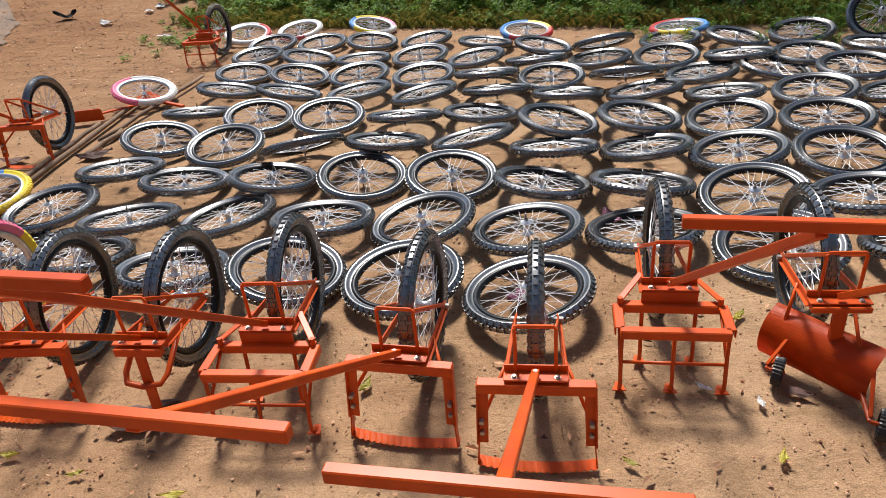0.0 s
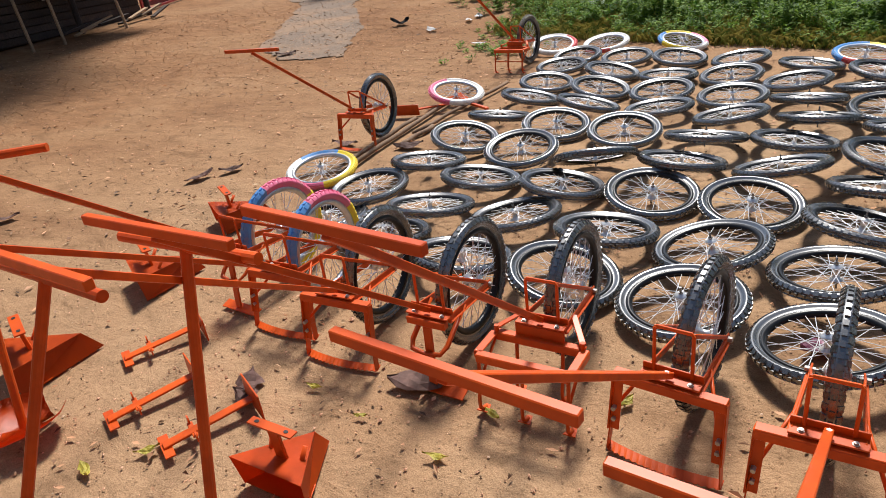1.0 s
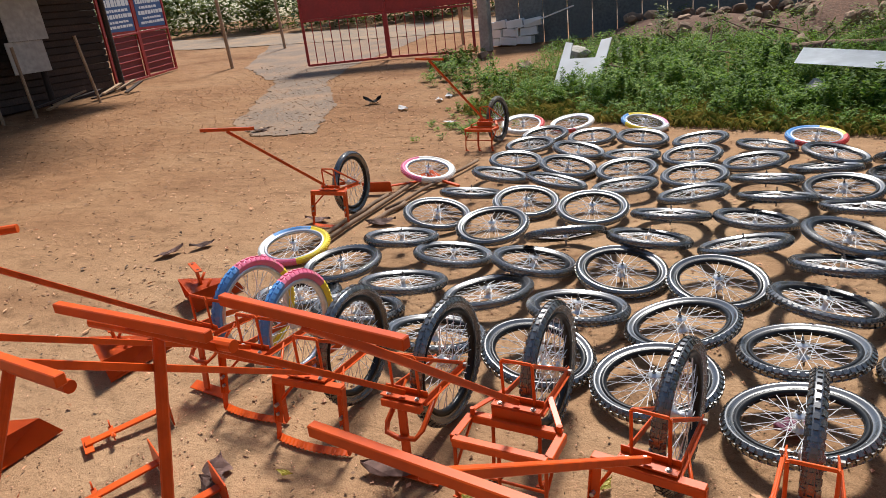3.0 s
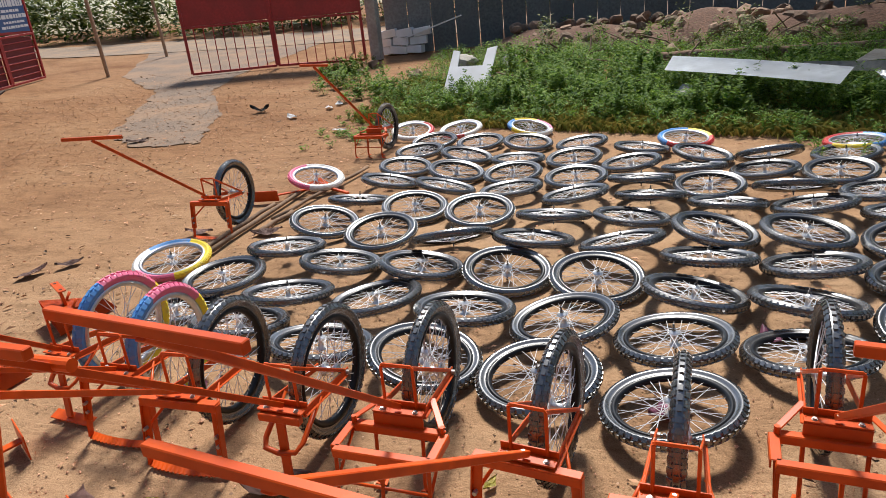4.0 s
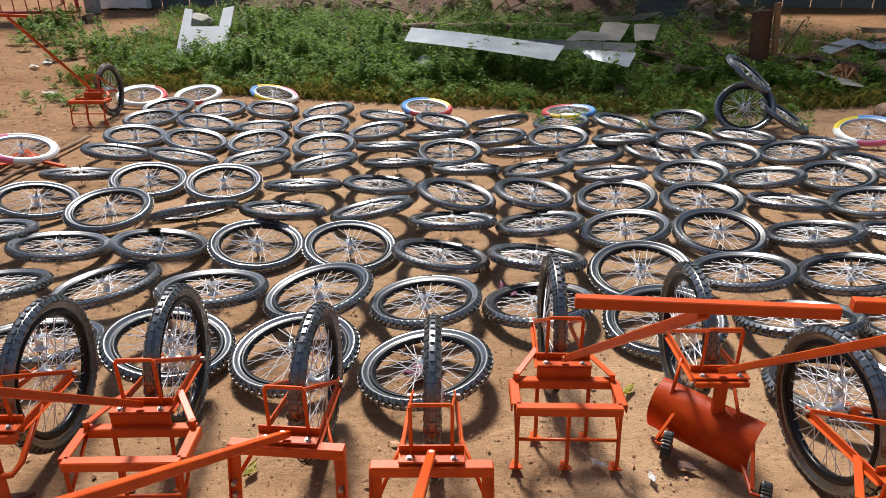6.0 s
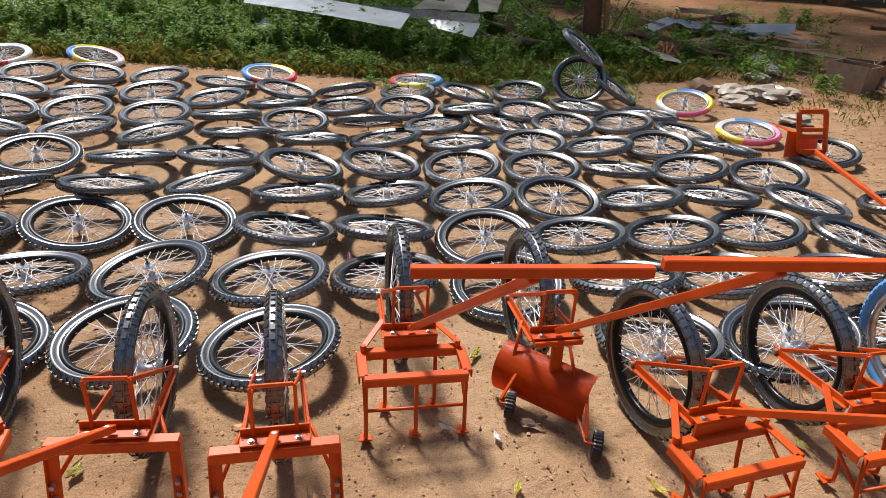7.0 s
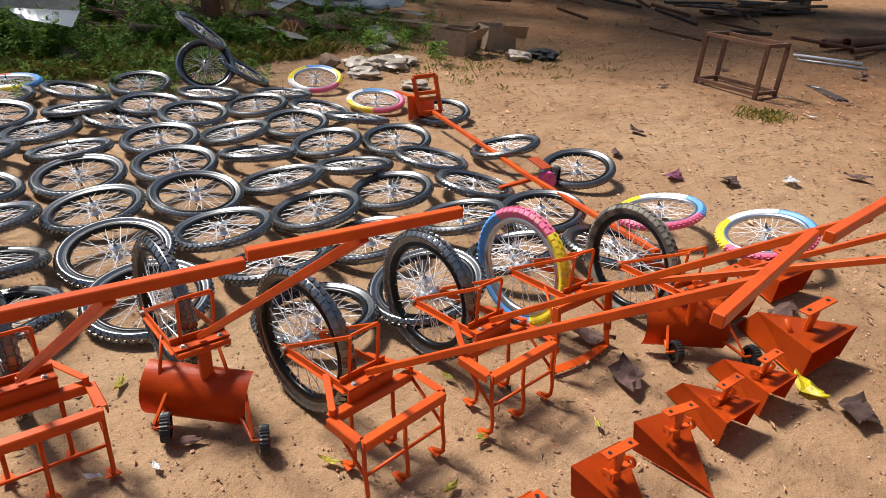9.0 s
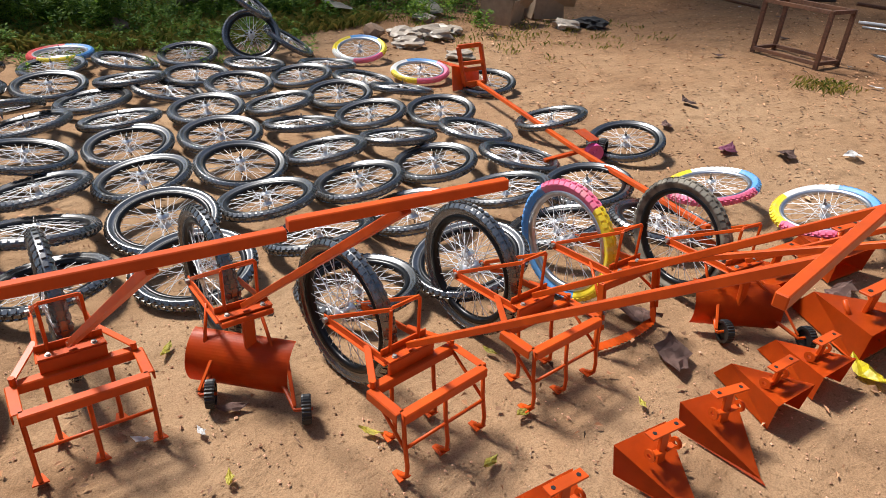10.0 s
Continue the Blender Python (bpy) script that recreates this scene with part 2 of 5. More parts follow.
STICK = mat("bark_stick", (0.2, 0.125, 0.075), 0.9, grain=40, vary=0.35, bump=0.3)
BARK = mat("tree_bark", (0.2, 0.12, 0.075), 0.95, grain=22, vary=0.4, bump=0.6, tint=(0.1, 0.06, 0.04), bump_dist=0.02)
STONE = mat("rubble_stone", (0.25, 0.165, 0.11), 0.95, grain=14, vary=0.3, bump=0.4, blot=2, tint=(0.15, 0.08, 0.05), rnd=0.45, bump_dist=0.02)
CONCRETE = mat("concrete", (0.42, 0.39, 0.34), 0.95, grain=18, vary=0.2, bump=0.3, tint=(0.28, 0.25, 0.21))
CARD = mat("cardboard", (0.36, 0.25, 0.16), 0.9, grain=15, vary=0.15, bump=0.1, rnd=0.2)
BAG = mat("pale_plastic_sack", (0.4, 0.33, 0.26), 0.5, grain=18, vary=0.2, bump=0.3, rnd=0.15)
DARK_CLOTH = mat("dark_cloth", (0.02, 0.02, 0.022), 0.9, grain=30, vary=0.3, bump=0.2)
DRY_LEAF = mat("dry_leaf", (0.2, 0.12, 0.1), 0.85, grain=30, vary=0.3, bump=0.3, rnd=0.35)
YELLOW_LEAF = mat("yellow_leaf", (0.5, 0.44, 0.08), 0.6, grain=30, vary=0.2, bump=0.1, rnd=0.3)
ASPHALT = mat("asphalt", (0.2, 0.145, 0.1), 0.95, grain=50, vary=0.4, bump=0.6, blot=1.6, tint=(0.33, 0.205, 0.115), bump_dist=0.01)
POSTER = mat("blue_poster", (0.04, 0.1, 0.26), 0.5, grain=10, vary=0.1, bump=0.0)
POSTER_INK = mat("white_poster_ink", (0.75, 0.76, 0.78), 0.6, grain=10, vary=0.05, bump=0.0)
PINKPL = mat("pink_plastic", (0.65, 0.08, 0.3), 0.4, grain=20, vary=0.1, bump=0.0)
YELLOWPL = mat("yellow_packet", (0.8, 0.7, 0.03), 0.35, grain=20, vary=0.1, bump=0.1)


def foliage(name, base, hi, through_light=0.0):
    """Leaves that differ one from the next."""
    m = bpy.data.materials.new(name)
    m.use_nodes = True
    nt = m.node_tree
    b = nt.nodes["Principled BSDF"]
    b.inputs["Roughness"].default_value = 0.65
    b.inputs["Specular IOR Level"].default_value = 0.25
    g = nt.nodes.new("ShaderNodeNewGeometry")
    r = nt.nodes.new("ShaderNodeValToRGB")
    r.color_ramp.elements[0].color, r.color_ramp.elements[1].color = (*base, 1), (*hi, 1)
    e = r.color_ramp.elements.new(0.93)
    e.color = (hi[0] * 1.4, hi[1] * 1.0, hi[2] * 0.9, 1)
    nt.links.new(g.outputs["Random Per Island"], r.inputs["Fac"])
    nt.links.new(r.outputs["Color"], b.inputs["Base Color"])
    if through_light:
        tr = nt.nodes.new("ShaderNodeBsdfTranslucent")
        nt.links.new(r.outputs["Color"], tr.inputs["Color"])
        mx = nt.nodes.new("ShaderNodeMixShader")
        mx.inputs["Fac"].default_value = through_light
        nt.links.new(b.outputs["BSDF"], mx.inputs[1])
        nt.links.new(tr.outputs["BSDF"], mx.inputs[2])
        nt.links.new(mx.outputs["Shader"], nt.nodes["Material Output"].inputs["Surface"])
    return m


WEED = foliage("weed_leaves", (0.03, 0.1, 0.014), (0.17, 0.36, 0.05), 0.45)
GRASS = foliage("grass_blades", (0.07, 0.12, 0.02), (0.3, 0.33, 0.09), 0.4)
BUSH = foliage("bush_leaves", (0.03, 0.07, 0.018), (0.14, 0.22, 0.05), 0.3)
STRAW = foliage("dry_straw", (0.06, 0.035, 0.02), (0.44, 0.32, 0.19))
GRIT = foliage("pebbles", (0.2, 0.12, 0.065), (0.52, 0.4, 0.28))


# ---- ground ----
def ground():
    bm = bmesh.new()
    n = 150
    half = 400.0
    co = [math.copysign(0.05 * abs(t) + abs(t) ** 3.5 * half, t) for t in [2 * i / n - 1 for i in range(n + 1)]]
    vs = []
    for y in co:
        row = []
        for x in co:
            X, Y = x + 1, y + 4
            near = max(0.0, 1 - math.hypot(x, y) / 40)
            h = 0.014 * noise.noise(Vector((X * 0.9, Y * 0.9, 0))) - 0.012
            row.append(bm.verts.new((X, Y, gz(X, Y) + h * near)))
        vs.append(row)
    for j in range(n):
        for i in range(n):
            bm.faces.new((vs[j][i], vs[j][i + 1], vs[j + 1][i + 1], vs[j + 1][i])).smooth = True
    return bm


def dirt():
    """Packed sandy earth: broad damp and dry patches, scuffs, sand grains and dark crumbs, with redder earth and shade
    painted in away from the wheels.
    """
    m = bpy.data.materials.new("sandy_earth")
    m.use_nodes = True
    nt = m.node_tree
    b = nt.nodes["Principled BSDF"]
    b.inputs["Roughness"].default_value, b.inputs["Specular IOR Level"].default_value = 0.97, 0.12
    tc = nt.nodes.new("ShaderNodeTexCoord")

    def noise_at(scale, detail, rough, stretch=(1, 1, 1), warp=0.0):
        mp = nt.nodes.new("ShaderNodeMapping")
        mp.inputs["Scale"].default_value = stretch
        mp.inputs["Rotation"].default_value = (0, 0, radians(28))
        n = nt.nodes.new("ShaderNodeTexNoise")
        n.inputs["Scale"].default_value, n.inputs["Detail"].default_value, n.inputs["Roughness"].default_value, n.inputs["Distortion"].default_value = scale, detail, rough, warp
        nt.links.new(tc.outputs["Object"], mp.inputs["Vector"])
        nt.links.new(mp.outputs["Vector"], n.inputs["Vector"])
        return n.outputs["Fac"]

    def ramp(src, stops):
        r_ = nt.nodes.new("ShaderNodeValToRGB")
        while len(r_.color_ramp.elements) < len(stops):
            r_.color_ramp.elements.new(0.5)
        for e, (at, c) in zip(r_.color_ramp.elements, stops):
            e.position, e.color = at, (*c, 1)
        nt.links.new(src, r_.inputs["Fac"])
        return r_.outputs["Color"]

    def times(x, y, fac=1.0):
        q = nt.nodes.new("ShaderNodeMix")
        q.data_type, q.blend_type = "RGBA", "MULTIPLY"
        q.inputs["Factor"].default_value = fac
        nt.links.new(x, q.inputs["A"])
        nt.links.new(y, q.inputs["B"])
        return q.outputs["Result"]

    broad = noise_at(0.42, 5, 0.6, (1, 1.7, 1), 0.6)
    scuff = noise_at(3.2, 8, 0.68, (1, 1.9, 1), 0.4)
    crumb = noise_at(34.0, 6, 0.75)
    grain = noise_at(190.0, 4, 0.7)
    col = ramp(broad, [(0.3, (0.24, 0.134, 0.072)), (0.47, (0.34, 0.208, 0.117)), (0.68, (0.395, 0.262, 0.156))])
    col = times(col, ramp(scuff, [(0.3, (0.6, 0.57, 0.54)), (0.45, (0.94, 0.93, 0.92)), (0.68, (1.16, 1.16, 1.15))]), 0.9)
    col = times(col, ramp(crumb, [(0.3, (0.5, 0.46, 0.42)), (0.42, (0.97, 0.97, 0.97)), (0.7, (1.15, 1.16, 1.17))]), 0.8)
    col = times(col, ramp(grain, [(0.32, (0.6, 0.58, 0.55)), (0.5, (1.0, 1.0, 1.0)), (0.68, (1.32, 1.32, 1.3))]), 0.75)
    vo = nt.nodes.new("ShaderNodeTexVoronoi")
    vo.inputs["Scale"].default_value = 21.0
    nt.links.new(tc.outputs["Object"], vo.inputs["Vector"])
    col = times(col, ramp(vo.outputs["Distance"], [(0.05, (0.42, 0.38, 0.34)), (0.16, (1.0, 1.0, 1.0))]), 0.8)
    # redder earth plus hut and tree shade, painted in outward from the wheel bed
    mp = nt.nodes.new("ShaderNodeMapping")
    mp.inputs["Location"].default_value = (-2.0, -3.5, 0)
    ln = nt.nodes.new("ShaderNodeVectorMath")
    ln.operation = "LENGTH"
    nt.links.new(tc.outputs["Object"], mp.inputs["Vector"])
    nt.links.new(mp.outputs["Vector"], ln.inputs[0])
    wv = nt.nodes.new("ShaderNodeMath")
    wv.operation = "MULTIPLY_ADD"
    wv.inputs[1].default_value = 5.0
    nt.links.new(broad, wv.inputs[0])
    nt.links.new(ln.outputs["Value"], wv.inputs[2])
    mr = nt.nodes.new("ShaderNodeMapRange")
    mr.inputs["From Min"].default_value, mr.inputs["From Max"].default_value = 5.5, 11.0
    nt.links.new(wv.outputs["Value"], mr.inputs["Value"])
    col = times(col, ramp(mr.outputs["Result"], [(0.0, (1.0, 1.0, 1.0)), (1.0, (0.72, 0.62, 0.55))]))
    nt.links.new(col, b.inputs["Base Color"])
    ad = nt.nodes.new("ShaderNodeMath")
    ad.operation = "MULTIPLY_ADD"
    ad.inputs[1].default_value = 0.35
    nt.links.new(crumb, ad.inputs[0])
    nt.links.new(scuff, ad.inputs[2])
    ad2 = nt.nodes.new("ShaderNodeMath")
    ad2.operation = "MULTIPLY_ADD"
    ad2.inputs[1].default_value = 0.12
    nt.links.new(grain, ad2.inputs[0])
    nt.links.new(ad.outputs["Value"], ad2.inputs[2])
    bp = nt.nodes.new("ShaderNodeBump")
    bp.inputs["Strength"].default_value, bp.inputs["Distance"].default_value = 0.8, 0.03
    nt.links.new(ad2.outputs["Value"], bp.inputs["Height"])
    nt.links.new(bp.outputs["Normal"], b.inputs["Normal"])
    return m


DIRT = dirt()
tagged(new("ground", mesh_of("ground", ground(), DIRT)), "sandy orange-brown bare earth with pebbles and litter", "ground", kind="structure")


def sheet_on_ground(name, outline, lift, material, label, step=0.5):
    """A thin slab that follows the ground inside the outline."""
    bm = bmesh.new()
    top = [bm.verts.new((x, y, gz(x, y) + lift)) for x, y in outline]
    bm.faces.new(top)
    bmesh.ops.triangulate(bm, faces=bm.faces)
    bmesh.ops.subdivide_edges(bm, edges=bm.edges, cuts=5, use_grid_fill=True)
    for v in bm.verts:
        v.co.z = gz(v.co.x, v.co.y) + lift
    for f in bm.faces:
        f.smooth = True
    return tagged(new(name, mesh_of(name, bm, material)), label, name.replace("_", " "), kind="structure")


def wobble(pts, amount, seed):
    r = random.Random(seed)
    out = []
    for (x0, y0), (x1, y1) in zip(pts, pts[1:] + pts[:1]):
        for k in range(14):
            t = k / 14
            out.append((x0 + (x1 - x0) * t + r.uniform(-amount, amount), y0 + (y1 - y0) * t + r.uniform(-amount, amount)))
    return out


sheet_on_ground("driveway", wobble([(-7.1, 9.0), (-6.1, 8.3), (-5.3, 8.5), (-6.2, 10.6), (-7.6, 12.5), (-8.2, 14.6), (-8.6, 20.3), (-14.5, 20.0), (-11.5, 14.8), (-8.9, 12.6), (-8.1, 10.9)], 0.06, 3), 0.004, mat("sandy_tarmac", (0.17, 0.118, 0.082), 0.95, grain=40, vary=0.45, bump=0.6, blot=1.3, tint=(0.3, 0.18, 0.1), bump_dist=0.01), "worn grey asphalt driveway leading to the gate")
sheet_on_ground("road", [(-70, 30.5), (-17.4, 19.2), (-6.8, 20.0), (30, 22.5), (30, 26.5), (-6.8, 24), (-20.4, 22.5), (-70, 36)], 0.016, ASPHALT, "grey asphalt road behind the gate")

# ---- wheels lying on the ground ----
ROW_A = [
    (4.32, 1.66, 0.153, -0.25, 0.18, "pink_yellow"),
    (3.60, 2.19, 0.085, 0.06, -0.02, ""),
    (4.22, 2.24, 0.114, -0.13, 0.20, "pink_yellow"),
    (2.47, 2.45, 0.139, -0.30, 0.04, ""),
    (3.12, 2.48, 0.088, -0.12, 0.31, ""),
    (2.04, 2.66, 0.062, -0.03, 0.09, ""),
    (3.70, 2.72, 0.078, -0.18, 0.06, ""),
    (0.52, 2.91, 0.090, -0.13, 0.03, ""),
    (3.27, 2.96, 0.077, -0.10, 0.24, ""),
    (4.54, 3.02, 0.089, -0.25, 0.00, ""),
    (2.68, 3.06, 0.068, -0.14, 0.17, ""),
    (0.01, 3.09, 0.076, -0.08, -0.09, ""),
    (2.15, 3.11, 0.084, -0.05, 0.28, ""),
    (1.58, 3.18, 0.070, -0.13, -0.11, ""),
]
ROW_B = [
    (-0.51, 3.20, 0.077, 0.20, -0.05, ""),
    (3.73, 3.26, 0.069, 0.17, -0.04, ""),
    (-1.06, 3.29, 0.066, 0.07, 0.19, ""),
    (1.08, 3.41, 0.057, -0.07, 0.16, ""),
    (0.56, 3.45, 0.079, -0.09, 0.07, ""),
    (-1.63, 3.50, 0.053, 0.06, 0.19, ""),
    (3.24, 3.51, 0.063, -0.16, 0.07, ""),
    (2.69, 3.53, 0.068, -0.16, 0.14, ""),
    (0.07, 3.57, 0.092, -0.18, -0.01, ""),
    (4.44, 3.59, 0.110, -0.13, 0.24, ""),
    (-2.12, 3.62, 0.042, -0.02, 0.11, ""),
    (2.17, 3.62, 0.064, -0.10, 0.14, ""),
    (1.66, 3.67, 0.066, -0.14, -0.16, ""),
    (-0.44, 3.69, 0.076, 0.04, 0.16, ""),
]
ROW_C = [
    (3.83, 3.75, 0.083, 0.13, -0.03, ""),
    (-1.48, 3.78, 0.097, -0.01, 0.20, ""),
    (-0.98, 3.83, 0.053, -0.14, 0.08, ""),
    (1.17, 3.85, 0.084, 0.11, 0.22, ""),
    (0.68, 3.95, 0.073, 0.17, 0.15, ""),
    (3.34, 3.98, 0.067, 0.06, 0.18, ""),
    (2.80, 4.02, 0.073, -0.10, 0.20, ""),
    (-2.06, 4.04, 0.073, -0.04, -0.07, ""),
    (2.29, 4.11, 0.064, -0.05, -0.15, ""),
    (0.20, 4.14, 0.064, 0.07, -0.16, ""),
    (-0.31, 4.22, 0.064, 0.11, -0.14, ""),
    (1.78, 4.23, 0.062, -0.17, 0.03, ""),
    (3.97, 4.25, 0.068, -0.16, -0.05, ""),
    (-0.84, 4.27, 0.069, 0.15, 0.13, ""),
]
ROW_D = [
    (-1.39, 4.32, 0.064, 0.11, 0.15, ""),
    (-2.64, 4.32, 0.064, 0.07, -0.16, "blue_yellow"),
    (1.30, 4.33, 0.075, -0.09, 0.19, ""),
    (0.79, 4.39, 0.091, 0.03, 0.24, ""),
    (3.50, 4.48, 0.064, -0.17, 0.06, ""),
    (-1.85, 4.49, 0.098, 0.02, 0.16, ""),
    (2.96, 4.53, 0.068, 0.07, 0.17, ""),
    (-0.72, 4.58, 0.135, -0.17, 0.44, ""),
    (2.42, 4.61, 0.076, -0.09, -0.06, ""),
    (0.32, 4.65, 0.086, -0.18, 0.20, ""),
    (4.88, 4.66, 0.063, -0.16, -0.07, ""),
    (-0.22, 4.68, 0.091, 0.09, 0.21, ""),
    (1.90, 4.74, 0.065, -0.13, -0.07, ""),
    (1.37, 4.81, 0.089, 0.12, -0.03, ""),
]
ROW_E = [
    (4.09, 4.84, 0.072, 0.17, 0.10, ""),
    (-1.31, 4.85, 0.078, 0.02, -0.19, ""),
    (0.87, 4.85, 0.086, 0.20, -0.03, ""),
    (3.60, 5.01, 0.061, -0.14, -0.06, ""),
    (3.08, 5.02, 0.068, -0.14, 0.14, ""),
    (-1.82, 5.04, 0.088, 0.22, -0.08, ""),
    (2.57, 5.11, 0.082, -0.11, -0.04, ""),
    (-0.14, 5.14, 0.095, 0.02, 0.24, ""),
    (0.38, 5.19, 0.059, 0.10, 0.13, ""),
    (2.02, 5.20, 0.075, -0.05, 0.16, ""),
    (4.61, 5.21, 0.073, -0.10, -0.08, "pink_yellow"),
    (4.02, 5.25, 0.063, 0.12, -0.05, ""),
    (-0.70, 5.31, 0.075, 0.06, -0.18, ""),
    (1.52, 5.33, 0.091, -0.14, 0.15, ""),
]
ROW_F = [
    (1.01, 5.43, 0.076, 0.04, 0.20, ""),
    (-1.24, 5.44, 0.070, 0.12, -0.16, ""),
    (3.05, 5.55, 0.086, -0.05, -0.08, ""),
    (1.44, 5.57, 0.148, 0.02, 0.39, ""),
    (-1.77, 5.62, 0.079, 0.05, 0.21, ""),
    (0.51, 5.63, 0.081, 0.00, 0.23, ""),
    (3.65, 5.63, 0.060, -0.14, -0.00, ""),
    (2.55, 5.70, 0.069, 0.18, -0.08, ""),
    (-0.04, 5.71, 0.070, -0.16, 0.09, ""),
    (2.03, 5.73, 0.064, -0.11, 0.07, ""),
    (4.07, 5.86, 0.055, 0.07, 0.07, ""),
    (0.94, 5.90, 0.070, -0.02, -0.11, ""),
    (-0.57, 5.92, 0.062, -0.10, 0.05, ""),
    (-1.13, 5.95, 0.088, 0.23, 0.16, ""),
]
ROW_G = [
    (2.90, 5.97, 0.084, -0.02, -0.05, ""),
    (2.39, 5.99, 0.111, -0.03, 0.15, ""),
    (4.58, 6.06, 0.102, -0.22, -0.17, "yellow"),
    (0.45, 6.08, 0.087, -0.00, 0.20, ""),
    (3.49, 6.10, 0.074, 0.07, 0.02, ""),
    (-1.71, 6.20, 0.075, 0.19, 0.13, ""),
    (1.89, 6.20, 0.080, -0.07, -0.11, ""),
    (-0.07, 6.21, 0.072, -0.04, -0.09, ""),
    (-2.45, 6.25, 0.115, 0.24, -0.12, "white_pink"),
    (1.39, 6.34, 0.065, -0.10, 0.04, ""),
    (-0.63, 6.40, 0.068, -0.04, -0.12, ""),
    (0.87, 6.43, 0.076, -0.04, 0.19, ""),
    (-1.16, 6.48, 0.078, 0.20, -0.07, ""),
    (1.45, 6.55, 0.142, -0.10, 0.42, ""),
]
ROW_H = [
    (2.61, 6.67, 0.073, 0.17, -0.06, ""),
    (0.37, 6.69, 0.063, -0.13, 0.00, ""),
    (3.17, 6.72, 0.069, -0.13, -0.12, ""),
    (-1.74, 6.76, 0.064, 0.12, -0.07, ""),
    (2.08, 6.80, 0.064, -0.09, -0.01, ""),
    (0.98, 6.88, 0.077, 0.19, -0.03, ""),
    (-0.14, 6.92, 0.064, -0.07, -0.10, ""),
    (-0.67, 6.95, 0.064, -0.00, 0.06, ""),
    (-1.20, 7.09, 0.082, 0.22, 0.00, ""),
    (2.25, 7.15, 0.084, -0.06, 0.01, "blue_red"),
    (0.47, 7.24, 0.066, 0.11, 0.07, ""),
    (-1.80, 7.43, 0.065, -0.02, -0.08, ""),
    (0.88, 7.52, 0.081, 0.06, -0.12, "blue_red"),
    (-0.11, 7.53, 0.069, -0.11, -0.03, ""),
]
ROW_I = [
    (-0.67, 7.65, 0.070, 0.12, -0.09, ""),
    (-1.21, 7.78, 0.064, -0.01, -0.11, ""),
    (-1.76, 7.88, 0.070, -0.03, -0.15, ""),
    (-0.74, 8.33, 0.097, 0.21, -0.12, "yellow"),
    (-2.18, 8.43, 0.094, 0.09, -0.23, "white_red"),
    (-1.59, 8.46, 0.083, -0.05, -0.19, "white_red"),
]
LYING = ROW_A + ROW_B + ROW_C + ROW_D + ROW_E + ROW_F + ROW_G + ROW_H + ROW_I
for x, y, z, a, b, colour in LYING:
    w = thing("bicycle_wheel", "%s bicycle wheel lying on sandy ground" % TYRES[colour][1], "wheel", "wheels laid out on the ground", m=lying(x, y, z, a, b))
    spin = rng.uniform(0, 6.28)
    wheel_parts(w, colour, {"blue_yellow": 4.3, "pink_yellow": 2.9, "white_pink": 1.9}.get(colour, spin))
# three wheels propped against one another at the weeds
for x, y, z, n in ((3.73, 6.58, 0.21, (-0.38, -0.66, 0.65)), (4.09, 6.53, 0.13, (0.42, -0.25, 0.87)), (3.8, 6.74, 0.48, (0.5, -0.33, 0.8))):
    q = Vector(n).to_track_quat("Z", "Y")
    w = thing("bicycle_wheel", "black bicycle wheel propped against another in weeds", "wheel", "wheels propped at the weeds", m=Matrix.LocRotScale((x, y, z), q, None))
    wheel_parts(w, "", rng.uniform(0, 6.28))


# ---- wheel hoes ----
def plate(bm, pts, thick):
    """A flat plate from its outline."""
    vs = [bm.verts.new(p) for p in pts]
    f = bm.faces.new(vs)
    f.normal_update()
    n = f.normal.copy() * thick
    ext = bmesh.ops.extrude_face_region(bm, geom=[f])
    bmesh.ops.translate(bm, verts=[v for v in ext["geom"] if isinstance(v, bmesh.types.BMVert)], vec=n)
    return bm


def bolts(parent, places):
    for p in places:
        bm = bmesh.new()
        rod(bm, (p[0], p[1], p[2]), (p[0], p[1], p[2] + 0.007), 0.0065, 6)
        rod(bm, (p[0], p[1], p[2]), (p[0], p[1], p[2] + 0.002), 0.009, 10)
        part("bolt", bm, BOLT, parent, "zinc hexagon bolt")


CB_Y, CB_Z = -0.325, 0.302


def cultivator(t):
    front, back, deck = -0.49, -0.346, 0.249
    bm = bmesh.new()
    box(bm, pose(0, CB_Y - 0.014, 0.256), 0.178, 0.012, 0.075, 0.002)
    part("carrier_plate", bm, ORANGE, t)
    for a, b in (((-0.165, front, deck), (0.165, front, deck)), ((-0.165, back, deck), (0.165, back, deck)), ((-0.165, front + 0.005, deck), (-0.165, back - 0.005, deck)), ((0.165, front + 0.005, deck), (0.165, back - 0.005, deck))):
        bm = bmesh.new()
        bar(bm, a, b, 0.03, 0.005)
        off = Vector((0, -0.014, -0.014)) if a[1] == b[1] else Vector((math.copysign(0.014, a[0]), 0, -0.014))
        bar(bm, Vector(a) + off, Vector(b) + off, 0.005, 0.03)
        part("frame_bar", bm, ORANGE, t)
    for x, y in ((-0.16, front), (0.0, front), (0.16, front), (-0.085, back), (0.085, back)):
        bm = bmesh.new()
        sweep(bm, [(x, y, deck), (x, y - 0.01, 0.15), (x, y - 0.026, 0.07), (x, y - 0.026, 0.036), (x, y - 0.008, 0.017), (x, y + 0.012, 0.012)], 0.0068, 8)
        tine = part("tine", bm, ORANGE, t, smooth=True)
        bm = bmesh.new()
        plate(bm, [(x - 0.022, y - 0.02, 0.012), (x + 0.022, y - 0.02, 0.012), (x + 0.009, y + 0.03, 0.004), (x - 0.009, y + 0.03, 0.004)], 0.004)
